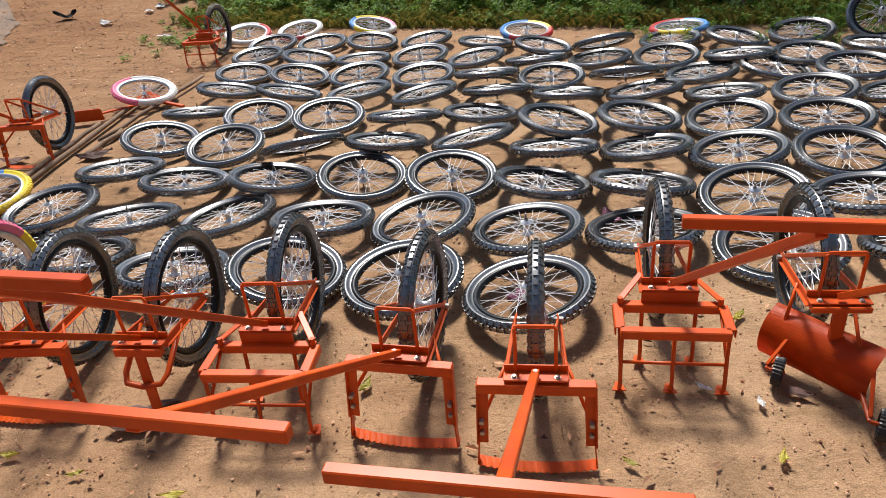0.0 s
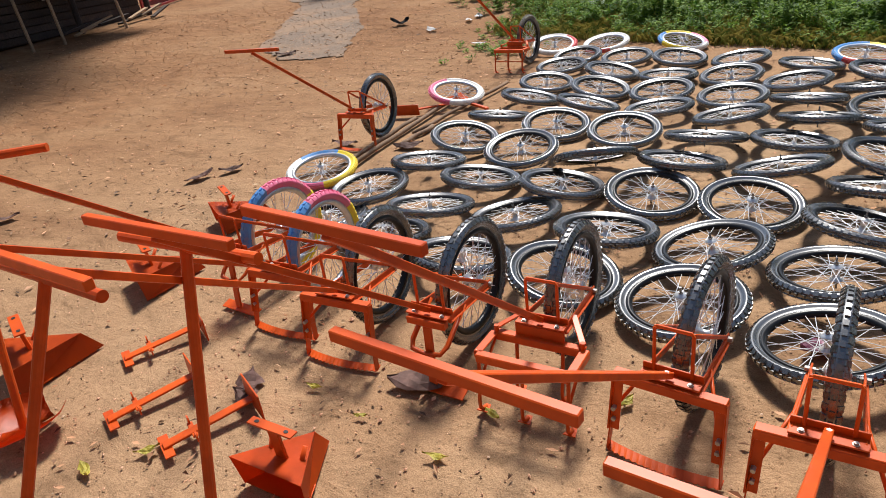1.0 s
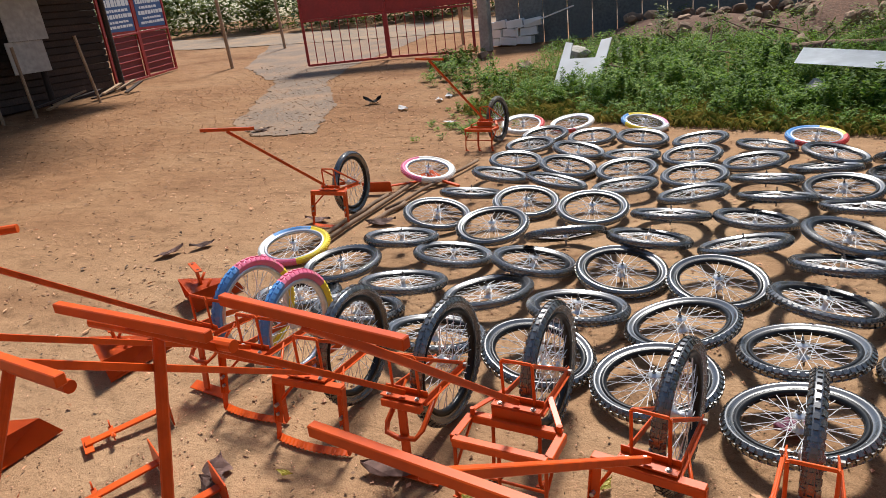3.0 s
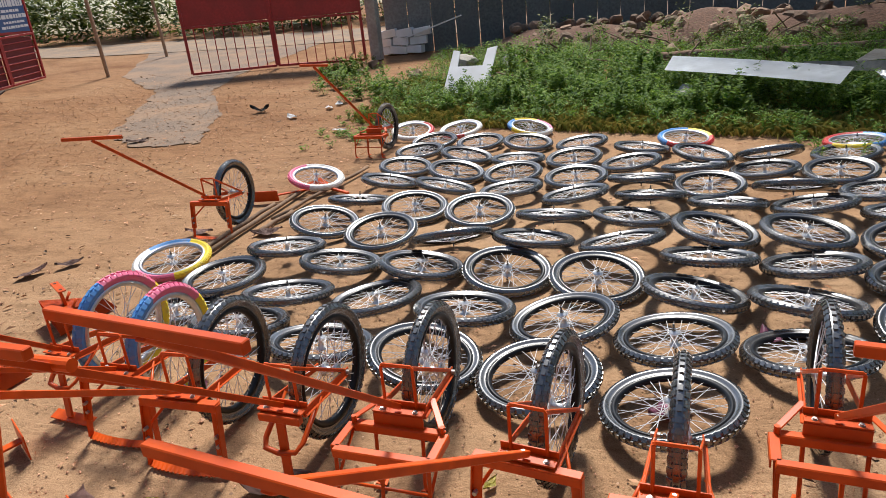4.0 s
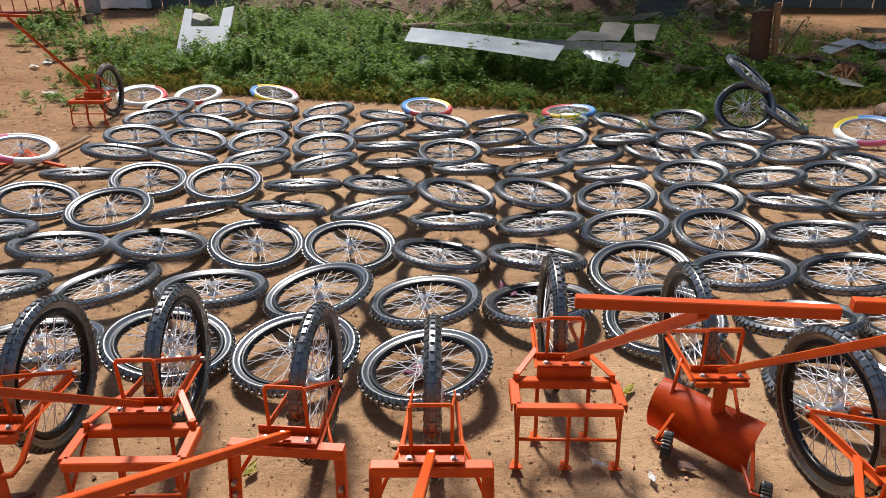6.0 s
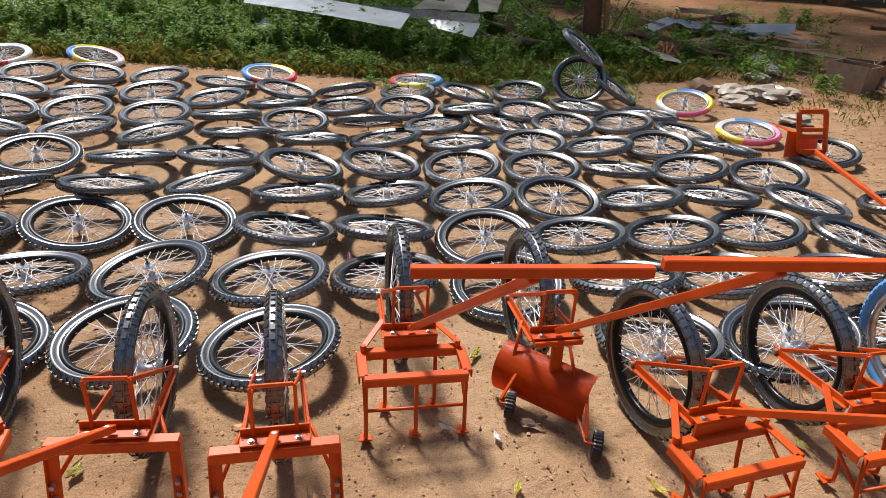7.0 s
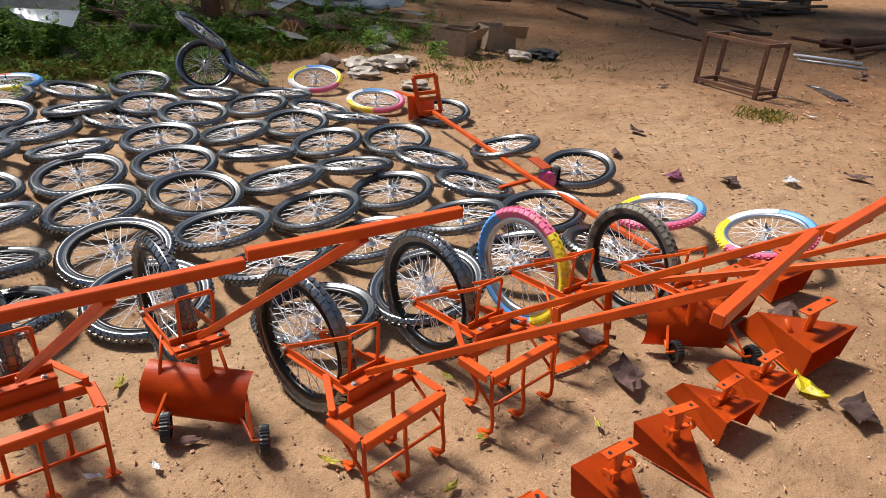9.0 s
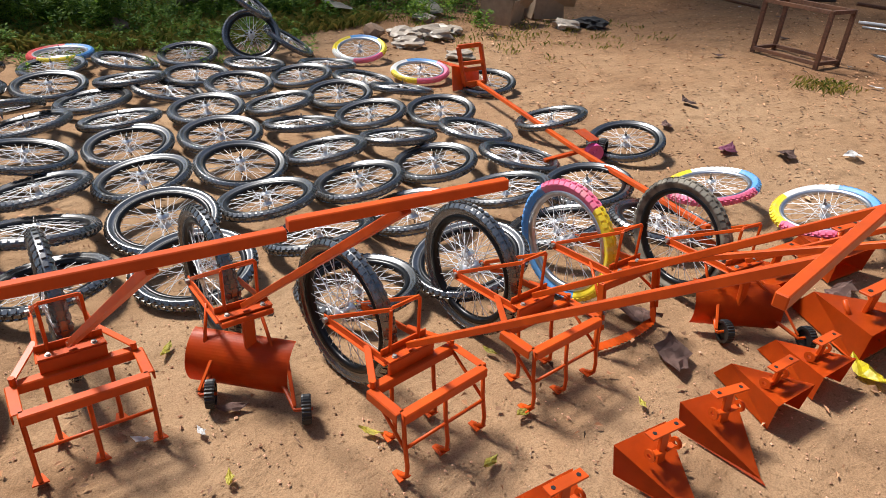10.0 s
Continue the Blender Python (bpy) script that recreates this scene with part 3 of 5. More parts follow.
        part("sweep_blade", bm, ORANGE, tine)
    for a, b in (((-0.16, front - 0.014, 0.13), (0.16, front - 0.014, 0.13)), ((-0.162, front - 0.014, 0.13), (-0.16, back, 0.24)), ((0.162, front - 0.014, 0.13), (0.16, back, 0.24))):
        bm = bmesh.new()
        rod(bm, a, b, 0.0055, 8)
        part("stay_rod", bm, ORANGE, t, smooth=True)
    for s in (-1, 1):
        bm = bmesh.new()
        bar(bm, (s * 0.08, CB_Y + 0.1, CB_Z - 0.012), (s * 0.158, back - 0.006, 0.268), 0.022, 0.006)
        rod(bm, (s * 0.158, back - 0.006, 0.25), (s * 0.158, back - 0.006, 0.276), 0.009, 8)
        part("brace", bm, ORANGE, t)


def weeder(t):
    bm = bmesh.new()
    bar(bm, (-0.165, CB_Y - 0.012, CB_Z - 0.016), (0.165, CB_Y - 0.012, CB_Z - 0.016), 0.034, 0.006)
    bar(bm, (-0.165, CB_Y - 0.028, CB_Z - 0.031), (0.165, CB_Y - 0.028, CB_Z - 0.031), 0.006, 0.03)
    part("wide_crossbar", bm, ORANGE, t)
    for s in (-1, 1):
        bm = bmesh.new()
        bar(bm, (s * 0.15, CB_Y - 0.012, CB_Z - 0.02), (s * 0.155, CB_Y - 0.045, 0.085), 0.032, 0.006, (0, 1, 0))
        bar(bm, (s * 0.165, CB_Y - 0.012, CB_Z - 0.02), (s * 0.17, CB_Y - 0.045, 0.085), 0.005, 0.03, (0, 1, 0))
        arm = part("side_arm", bm, ORANGE, t)
        for z in (0.125, 0.165):
            bm = bmesh.new()
            rod(bm, (s * 0.155, CB_Y - 0.052, z), (s * 0.155, CB_Y - 0.026, z), 0.0075, 6)
            part("bolt", bm, BOLT, arm, "zinc hexagon bolt")
        bm = bmesh.new()
        bar(bm, (s * 0.16, CB_Y - 0.03, 0.16), (s * 0.172, CB_Y - 0.05, 0.01), 0.004, 0.03, (0, 1, 0))
        part("blade_strap", bm, ORANGE, t)
        bm = bmesh.new()
        rod(bm, (s * 0.075, -0.2, 0.282), (s * 0.15, CB_Y - 0.025, 0.17), 0.006, 8)
        part("stay_rod", bm, ORANGE, t, smooth=True)
    bm = bmesh.new()
    n = 34
    top, low = [], []
    for k in range(n + 1):
        u = -1 + 2 * k / n
        y = CB_Y - 0.055 - 0.02 * (1 - u * u)
        top.append((0.175 * u, y + 0.028, 0.014))
        low.append((0.175 * u, y - (0.006 if k % 2 else 0.0), 0.004))
    for k in range(n):
        plate(bm, [top[k], low[k], low[k + 1], top[k + 1]], 0.004)
    bmesh.ops.remove_doubles(bm, verts=bm.verts, dist=0.0018)
    part("serrated_blade", bm, ORANGE, t, "orange serrated cutting blade")


def single_hoe(t):
    bm = bmesh.new()
    bar(bm, (0, CB_Y - 0.02, CB_Z - 0.02), (0.02, CB_Y - 0.06, 0.02), 0.035, 0.012, (0, 1, 0))
    part("shank", bm, ORANGE, t)
    bm = bmesh.new()
    box(bm, pose(0, CB_Y - 0.018, CB_Z - 0.028), 0.165, 0.03, 0.03, 0.003)
    part("carrier_plate", bm, ORANGE, t)
    bm = bmesh.new()
    sweep(bm, [(-0.075, -0.2, 0.28), (-0.075, CB_Y - 0.02, 0.185), (-0.06, CB_Y - 0.05, 0.165), (0.0, CB_Y - 0.06, 0.16), (0.06, CB_Y - 0.05, 0.165), (0.075, CB_Y - 0.02, 0.185), (0.075, -0.2, 0.28)], 0.007, 6, 1.6)
    part("stirrup", bm, ORANGE, t, smooth=True)
    bm = bmesh.new()
    box(bm, pose(0.03, CB_Y - 0.055, 0.015, 18), 0.24, 0.05, 0.006, 0.001)
    part("flat_blade", bm, ORANGE, t)


def small_wheel(parent, c, n, r=0.048, w=0.03):
    q = Vector(n).to_track_quat("Z", "Y")
    m = Matrix.LocRotScale(c, q, None)
    bm = bmesh.new()
    lathe(bm, [(r * 0.72, w / 2), (r * 0.96, w / 2), (r, w * 0.3), (r, -w * 0.3), (r * 0.96, -w / 2), (r * 0.72, -w / 2)], 52)
    bm.verts.ensure_lookup_table()
    for k in range(52):
        if k % 2:
            for v in bm.verts[6 * k + 1:6 * k + 5]:
                v.co.x, v.co.y = v.co.x * 0.93, v.co.y * 0.93
    tyre = part("roller_tyre", bm, PLASTIC, parent, "ribbed black plastic roller", m=m)
    bm = bmesh.new()
    lathe(bm, [(0.0, 0.008), (r * 0.25, 0.01), (r * 0.3, 0.004), (r * 0.74, 0.004), (r * 0.74, -0.004), (r * 0.3, -0.004), (0.0, -0.008)], 24, False)
    for k in range(5):
        a = 2 * math.pi * k / 5
        bmesh.ops.create_cube(bm, size=1, matrix=Matrix.Rotation(a, 4, "Z") @ pose(r * 0.5, 0, 0.006) @ Matrix.Diagonal((r * 0.5, 0.008, 0.012, 1)))
    part("roller_disc", bm, PLASTIC, tyre)


def leveller(t, yaw, gx):
    g = pose(gx, CB_Y - 0.035, 0, 0, 0, yaw)
    bm = bmesh.new()
    bar(bm, (0, CB_Y - 0.02, CB_Z - 0.02), (0, CB_Y - 0.03, 0.12), 0.04, 0.02, (0, 1, 0), 0.004)
    part("shank", bm, ORANGE, t)
    bm = bmesh.new()
    box(bm, pose(0, CB_Y - 0.018, CB_Z - 0.02), 0.172, 0.03, 0.02, 0.003)
    part("carrier_plate", bm, ORANGE, t)
    bm = bmesh.new()
    rows = []
    for k in range(23):
        a = radians(-42 + 130 * k / 22)
        rows.append([bm.verts.new(g @ Vector((x, 0.085 - 0.1 * math.cos(a), 0.09 + 0.1 * math.sin(a)))) for x in (-0.175, 0.175)])
    for a, b in zip(rows, rows[1:]):
        bm.faces.new((a[0], a[1], b[1], b[0]))
    bmesh.ops.solidify(bm, geom=bm.faces[:], thickness=0.004)
    part("curved_plate", bm, ORANGE, t, "curved orange levelling plate")
    axis = Vector((math.cos(radians(yaw * 0.55)), math.sin(radians(yaw * 0.55)), 0))
    for s in (-1, 1):
        bm = bmesh.new()
        end = g @ Vector((0.065 + s * 0.16, -0.085, 0.05))
        rod(bm, g @ Vector((0.03 + s * 0.12, 0.0, 0.075)), end, 0.007, 8)
        rod(bm, end, end + axis * 0.055, 0.006, 8)
        part("axle_stub", bm, ORANGE, t)
        bm = bmesh.new()
        bar(bm, g @ Vector((0.04 + s * 0.12, 0.03, 0.16)), g @ Vector((0.062 + s * 0.16, -0.08, 0.06)), 0.012, 0.006)
        part("brace", bm, ORANGE, t)
        small_wheel(t, end + axis * 0.035, axis)
        bm = bmesh.new()
        rod(bm, (s * 0.08, -0.2, 0.282), g @ Vector((s * 0.12, 0.03, 0.165)), 0.006, 8)
        part("stay_rod", bm, ORANGE, t, smooth=True)


def wheel_hoe(label, x, y, az, colour, kind, tee, tee_turn=0.0, yaw=0.0, flip=0, gx=-0.055):
    """A push hoe: wheel, fork, crossbar, implement and T handle. tee: the handle top in the world."""
    base = pose(x, y, 0, 0, 0, az)
    t = thing("wheel_hoe", label, "wheel hoe", "row of wheel hoes", m=base)
    wheel_parts(t, colour, rng.uniform(0, 6.28) if colour in ("", "worn") else 0.45 if flip else 0.0, pose(0, 0, 0.26, 0, 0, flip) @ pose(0, 0, 0, 0, 90, 0))
    for s in (-1, 1):
        bm = bmesh.new()
        bar(bm, (s * 0.066, 0.02, 0.258), (s * 0.082, CB_Y, CB_Z - 0.012), 0.006, 0.026)
        bar(bm, (s * 0.072, 0.0, 0.246), (s * 0.088, CB_Y, CB_Z - 0.024), 0.014, 0.005)
        part("fork_arm", bm, ORANGE, t)
        bm = bmesh.new()
        rod(bm, (s * 0.055, 0, 0.26), (s * 0.084, 0, 0.26), 0.009, 8)
        part("axle_nut", bm, BOLT, t)
        bm = bmesh.new()
        bar(bm, (s * 0.056, CB_Y + 0.02, CB_Z + 0.15), (s * 0.068, -0.01, 0.272), 0.006, 0.014)
        part("hoop_stay", bm, ORANGE, t)
    bm = bmesh.new()
    sweep(bm, [(-0.056, CB_Y + 0.02, CB_Z), (-0.056, CB_Y + 0.02, CB_Z + 0.148), (-0.05, CB_Y + 0.02, CB_Z + 0.155), (0.05, CB_Y + 0.02, CB_Z + 0.155), (0.056, CB_Y + 0.02, CB_Z + 0.148), (0.056, CB_Y + 0.02, CB_Z)], 0.0058, 6)
    part("mud_hoop", bm, ORANGE, t)
    bm = bmesh.new()
    box(bm, pose(0, CB_Y, CB_Z - 0.004), 0.178, 0.04, 0.006, 0.001)
    box(bm, pose(0, CB_Y + 0.023, CB_Z + 0.008), 0.178, 0.006, 0.024, 0.001)
    part("crossbar", bm, ORANGE, t)
    bolts(t, [(-0.06, CB_Y - 0.006, CB_Z - 0.001), (0.06, CB_Y - 0.006, CB_Z - 0.001)])
    top = base.inverted() @ Vector(tee)
    root = Vector((0, CB_Y, CB_Z + 0.012))
    bm = bmesh.new()
    bar(bm, root, top, 0.022, 0.02, bevel=0.002)
    part("handle", bm, ORANGE, t, "orange square-tube handle")
    bm = bmesh.new()
    d = Matrix.Rotation(radians(tee_turn) - radians(az), 3, "Z") @ Vector((0.232, 0, 0))
    bar(bm, top - d + Vector((0, 0, 0.014)), top + d + Vector((0, 0, 0.014)), 0.02, 0.023, bevel=0.002)
    part("t_bar", bm, ORANGE, t, "orange box-section cross handle")
    bolts(t, [(root.x, root.y - 0.03, root.z + 0.025)])
    if kind == "cultivator":
        cultivator(t)
    elif kind == "weeder":
        weeder(t)
    elif kind == "leveller":
        leveller(t, yaw, gx)
    else:
        single_hoe(t)
    return t


C_LAB = "orange push cultivator with five curved tines and %s tyre"
W_LAB = "orange push weeder with serrated blade and %s tyre"
L_LAB = "orange push leveller with curved plate, two rollers and %s tyre"
S_LAB = "orange push hoe with single flat blade and %s tyre"
wheel_hoe(S_LAB % "pink and blue", -1.912, 3.020, -8.9, "pink_blue", "hoe", (-1.88, 1.65, 1.13), -7)
wheel_hoe(W_LAB % "pink and blue", -1.570, 2.906, -2.7, "pink_blue", "weeder", (-1.42, 1.39, 1.025), -5)
wheel_hoe(W_LAB % "black", -1.193, 2.788, -2.0, "", "weeder", (-0.945, 1.29, 1.07), -7)
wheel_hoe(S_LAB % "black", -0.740, 2.752, -5.7, "", "hoe", (-0.82, 1.49, 1.055), -4.6)
wheel_hoe(C_LAB % "black", -0.335, 2.793, -4.7, "", "cultivator", (-0.41, 1.53, 1.08), -10.6)
wheel_hoe(W_LAB % "black", 0.149, 2.608, -10.7, "", "weeder", (-0.116, 1.37, 0.94), -10.2)
wheel_hoe(W_LAB % "black", 0.518, 2.492, -5.8, "", "weeder", (0.37, 1.3, 0.86), -9)
wheel_hoe(C_LAB % "black", 0.998, 2.896, -7.2, "", "cultivator", (0.954, 1.764, 0.945), -11.3)
wheel_hoe(L_LAB % "black", 1.470, 2.775, -5.9, "", "leveller", (1.384, 1.62, 0.99), -12, -46)
wheel_hoe(C_LAB % "black", 1.713, 2.293, 0.7, "", "cultivator", (1.717, 0.981, 1.06), 1.2)
wheel_hoe(C_LAB % "black", 2.254, 2.239, -3.1, "", "cultivator", (2.133, 0.932, 1.08), -4.7)
wheel_hoe(W_LAB % "pink and blue", 2.743, 2.160, -6.6, "pink_blue", "weeder", (2.76, 0.76, 0.88), -8.8, 0, 180)
wheel_hoe(L_LAB % "worn grey", 3.176, 1.880, -12.9, "worn", "leveller", (3.1, 0.75, 0.93), 0, -33, 0, -0.01)
wheel_hoe(W_LAB % "worn black", -2.687, 5.272, -2.0, "", "weeder", (-3.03, 4.32, 0.9), 2)
wheel_hoe(C_LAB % "worn black", -2.305, 7.899, -6.6, "worn", "cultivator", (-2.62, 6.9, 1.05), -30)


# ---- ploughs and loose implements ----
def plough(label, x, y, turn, s=(1, 1, 1), tall=1.0, hood=False, level=False):
    """A folded-plate ridger: two wings meeting at a nose, a post, a flange and two eyes."""
    t = thing("plough_share", label, "plough", "loose plough shares", m=pose(x, y, 0, 0, 0, turn) @ Matrix.Diagonal((*s, 1)))
    bm = bmesh.new()
    nose, left, right = Vector((0, 0.14, 0.075) if hood or level else (0, 0.17, 0.005)), Vector((-0.1, -0.08, 0.105)), Vector((0.1, -0.08, 0.105))
    v = [bm.verts.new(p) for p in (nose, left, right, (-0.088, -0.068, 0.0), (0.088, -0.068, 0.0), (0, 0.19, 0.0))]
    bm.faces.new((v[0], v[2], v[1]))
    bm.faces.new((v[0], v[1], v[3], v[5]))
    bm.faces.new((v[0], v[5], v[4], v[2]))
    bmesh.ops.solidify(bm, geom=bm.faces[:], thickness=0.004)
    part("folded_body", bm, ORANGE, t)
    if hood:
        bm = bmesh.new()
        plate(bm, [(-0.086, -0.066, 0.002), (0.086, -0.066, 0.002), (0.06, 0.02, 0.002), (-0.06, 0.02, 0.002)], 0.003)
        part("bottom_plate", bm, ORANGE, t)
        for sd in (-1, 1):
            bm = bmesh.new()
            rod(bm, (sd * 0.042, 0.0, 0.07), (sd * 0.046, 0.035, 0.125), 0.006, 10)
            part("stay_rod", bm, ORANGE, t, smooth=True)
    bm = bmesh.new()
    bar(bm, (0, 0.0, 0.06), (0, -0.01, 0.2 * tall), 0.03, 0.012, (0, 1, 0), 0.002)
    part("post", bm, ORANGE, t)
    bm = bmesh.new()
    box(bm, pose(0, -0.01, 0.2 * tall + 0.003), 0.12, 0.032, 0.006, 0.001)
    flange = part("flange", bm, ORANGE, t)
    for q in (-0.04, 0.04):
        bm = bmesh.new()
        rod(bm, (q, -0.01, 0.2 * tall + 0.005), (q, -0.01, 0.2 * tall + 0.0075), 0.006, 8)
        part("bolt_hole", bm, PLASTIC, flange, "dark bolt hole")
    for sd in () if hood else (-1, 1):
        bm = bmesh.new()
        bar(bm, (sd * 0.006, 0.0, 0.11), (sd * 0.04, 0.0, 0.115), 0.02, 0.005, (0, 0, 1))
        m = pose(sd * 0.05, 0, 0.115, 0, 90, 0)
        rings = []
        for k in range(14):
            a = 2 * math.pi * k / 14
            rings.append([bm.verts.new(m @ Vector((r * math.cos(a), r * math.sin(a), z))) for r, z in ((0.018, 0.003), (0.018, -0.003), (0.007, -0.003), (0.007, 0.003))])
        for k in range(14):
            for i in range(4):
                bm.faces.new((rings[k][i], rings[(k + 1) % 14][i], rings[(k + 1) % 14][(i + 1) % 4], rings[k][(i + 1) % 4]))
        part("eye_lug", bm, ORANGE, t)
    return t


PL = "folded orange steel plough share standing on sandy ground"
for x, y, turn, s, h in ((2.14, 1.31, 168, 1.1, 0.87), (2.455, 1.27, 160, 1.1, 0.87), (2.74, 1.24, -9, 1.1, 0.87), (3.02, 1.2, -9, 1.1, 0.87), (1.76, 1.375, 170, 1.1, 0.87)):
    plough(PL, x, y, turn, (s, s, s), h, level=abs(turn) < 90)
HOOD = "large folded orange plough hood standing on sandy ground"
for x, y, turn, s, h in ((-1.01, 1.81, -5, (1.55, 1.05, 1.15), 1.0), (-2.52, 1.97, -26, (1.85, 1.4, 1.35), 0.9), (-2.62, 2.74, -31, (1.85, 1.35, 1.3), 0.9), (-2.75, 3.5, -34, (1.7, 1.35, 1.25), 0.9), (3.5, 1.58, -12, (1.7, 1.35, 1.3), 0.9), (4.0, 1.48, -12, (1.6, 1.3, 1.3), 0.9)):
    plough(HOOD, x, y, turn, s, h, True)
plough(HOOD, 3.45, 1.18, -10, (1.95, 1.5, 1.5), 0.85, True)


def blade_tool(x, y, turn):
    t = thing("hoe_attachment", "loose orange hoe attachment lying flat on sandy ground", "hoe attachment", "loose hoe attachments", m=pose(x, y, 0.0, 0, 0, turn))
    bm = bmesh.new()
    bar(bm, (-0.17, 0, 0.022), (0.17, 0, 0.05), 0.04, 0.01)
    part("shank", bm, ORANGE, t)
    bm = bmesh.new()
    box(bm, pose(0.172, 0, 0.056, 0, 0, 0), 0.006, 0.19, 0.11, 0.001)
    part("blade", bm, ORANGE, t)
    bm = bmesh.new()
    box(bm, pose(-0.16, 0, 0.016), 0.036, 0.14, 0.006, 0.001)
    part("flange", bm, ORANGE, t)
    for s in (-1, 1):
        bm = bmesh.new()
        bar(bm, (-0.06, s * 0.01, 0.03), (-0.06, s * 0.05, 0.035), 0.02, 0.005)
        m = pose(-0.06, s * 0.058, 0.04, 0, 90, 0)
        rings = []
        for k in range(12):
            a = 2 * math.pi * k / 12
            rings.append([bm.verts.new(m @ Vector((r * math.cos(a), r * math.sin(a), z))) for r, z in ((0.02, 0.003), (0.02, -0.003), (0.008, -0.003), (0.008, 0.003))])
        for k in range(12):
            for i in range(4):
                bm.faces.new((rings[k][i], rings[(k + 1) % 12][i], rings[(k + 1) % 12][(i + 1) % 4], rings[k][(i + 1) % 4]))
        part("eye_lug", bm, ORANGE, t)


for x, y, turn in ((-2.08, 2.28, 58), (-1.8, 1.96, 62), (-1.46, 1.92, 60)):
    blade_tool(x, y, turn)


def hand_hoe(base, top, across, label, disc=False):
    """A long handled hoe standing up: post, round cross handle and a curved shovel plate."""
    t = thing("hand_hoe", label, "hand hoe", "standing hand hoes")
    bm = bmesh.new()
    rod(bm, base, top, 0.0155, 12)
    part("post", bm, ORANGE, t, smooth=False)
    bm = bmesh.new()
    d = Vector(across)
    rod(bm, Vector(top) - d, Vector(top) + d, 0.016, 12)
    part("cross_handle", bm, ORANGE, t)
    bx, by, bz = base
    for side in (-1, 1):
        bm = bmesh.new()
        rows = []
        for i in range(8):
            u = i / 7
            reach = 0.03 + 0.13 * math.sin(math.pi * (0.12 + 0.76 * u))
            y = by - 0.13 + 0.25 * u
            rows.append([bm.verts.new((bx + side * reach * v, y + 0.03 * v * v, 0.012 + 0.035 * (1 - u) + 0.085 * v ** 1.8)) for v in (0.02, 0.35, 0.7, 1.0)])
        for a, b in zip(rows, rows[1:]):
            for k in range(3):
                bm.faces.new((a[k], a[k + 1], b[k + 1], b[k]) if side > 0 else (a[k], b[k], b[k + 1], a[k + 1]))
        bmesh.ops.solidify(bm, geom=bm.faces[:], thickness=0.004)
        part("mouldboard", bm, ORANGE, t, smooth=True)


HL = "orange long-handled hoe standing upright with round cross handle"
hand_hoe((-2.14, 1.648, 0.03), (-2.278, 1.868, 1.017), (0.27, 0.2, 0), HL)
hand_hoe((-1.72, 0.96, 0.02), (-1.561, 1.446, 0.985), (0.25, -0.026, 0), HL)
hand_hoe((-1.4, 1.12, 0.02), (-1.301, 1.507, 0.886), (0.25, -0.03, 0), HL)
hand_hoe((-0.965, 1.435, 0.02), (-1.007, 1.702, 0.908), (0.25, -0.013, 0), HL)

# upturned plough frame among the wheels, with its long handle lying out
t = thing("upturned_plough", "upturned orange plough frame with long handle lying on wheels", "plough frame")
FRAME = [Vector((4.63, 4.66, 0.08)), Vector((4.84, 4.62, 0.08)), Vector((4.82, 4.7, 0.38)), Vector((4.6, 4.74, 0.37))]
for k in range(4):
    bm = bmesh.new()
    bar(bm, FRAME[k], FRAME[(k + 1) % 4], 0.035, 0.03, (0.4, -0.9, 0.1))
    part("frame_bar", bm, ORANGE, t)
for u in (0.38, 0.55):
    bm = bmesh.new()
    bar(bm, FRAME[0].lerp(FRAME[3], u), FRAME[1].lerp(FRAME[2], u), 0.03, 0.03, (0.4, -0.9, 0.1))
    part("cross_bar", bm, ORANGE, t)
foot_a, foot_b = Vector((4.51, 4.68, 0.03)), Vector((4.83, 4.69, 0.03))
bm = bmesh.new()
plate(bm, [foot_a, foot_b, foot_b + Vector((0.03, 0.05, 0.13)), foot_a + Vector((0.02, 0.05, 0.19))], 0.006)
part("folded_body", bm, ORANGE, t)
bm = bmesh.new()
plate(bm, [foot_a + Vector((0.02, 0.05, 0.19)), foot_b + Vector((0.03, 0.05, 0.13)), foot_b + Vector((0.06, 0.22, 0.1)), foot_a + Vector((0.04, 0.24, 0.2))], 0.006)
part("side_plate", bm, ORANGE, t)
bm = bmesh.new()
bar(bm, (4.62, 4.5, 0.13), (4.12, 3.14, 0.09), 0.03, 0.026)
bar(bm, (4.12, 3.14, 0.09), (3.5, 1.9, 0.2), 0.03, 0.026)
part("handle", bm, ORANGE, t)
t = thing("roller_attachment", "orange roller attachment with pink disc resting by the wheels", "roller")
bm = bmesh.new()
bar(bm, (3.86, 3.16, 0.05), (4.2, 3.1, 0.07), 0.03, 0.02)
box(bm, pose(4.22, 3.12, 0.16, 20, 10, 12), 0.18, 0.13, 0.006, 0.001)
part("bracket", bm, ORANGE, t)
bm = bmesh.new()
rod(bm, (4.2, 3.02, 0.065), (4.22, 3.06, 0.065), 0.06, 24)
for k in range(5):
    a = 2 * math.pi * k / 5
    box(bm, pose(4.2 + 0.03 * math.cos(a), 3.015, 0.065 + 0.03 * math.sin(a)), 0.012, 0.012, 0.012)
part("pink_disc", bm, PINKPL, t, "pink plastic disc")
small_wheel(t, Vector((4.33, 3.06, 0.07)), (0.3, -0.9, 0), 0.065, 0.05)

# red fittings and sticks beside the wheels
t = thing("hoe_attachment", "red steel hoe attachment lying beside sticks", "hoe attachment")
bm = bmesh.new()
box(bm, pose(-2.78, 5.82, 0.06, 12, 0, 8), 0.28, 0.012, 0.1, 0.002)
part("blade", bm, ORANGE, t)
bm = bmesh.new()
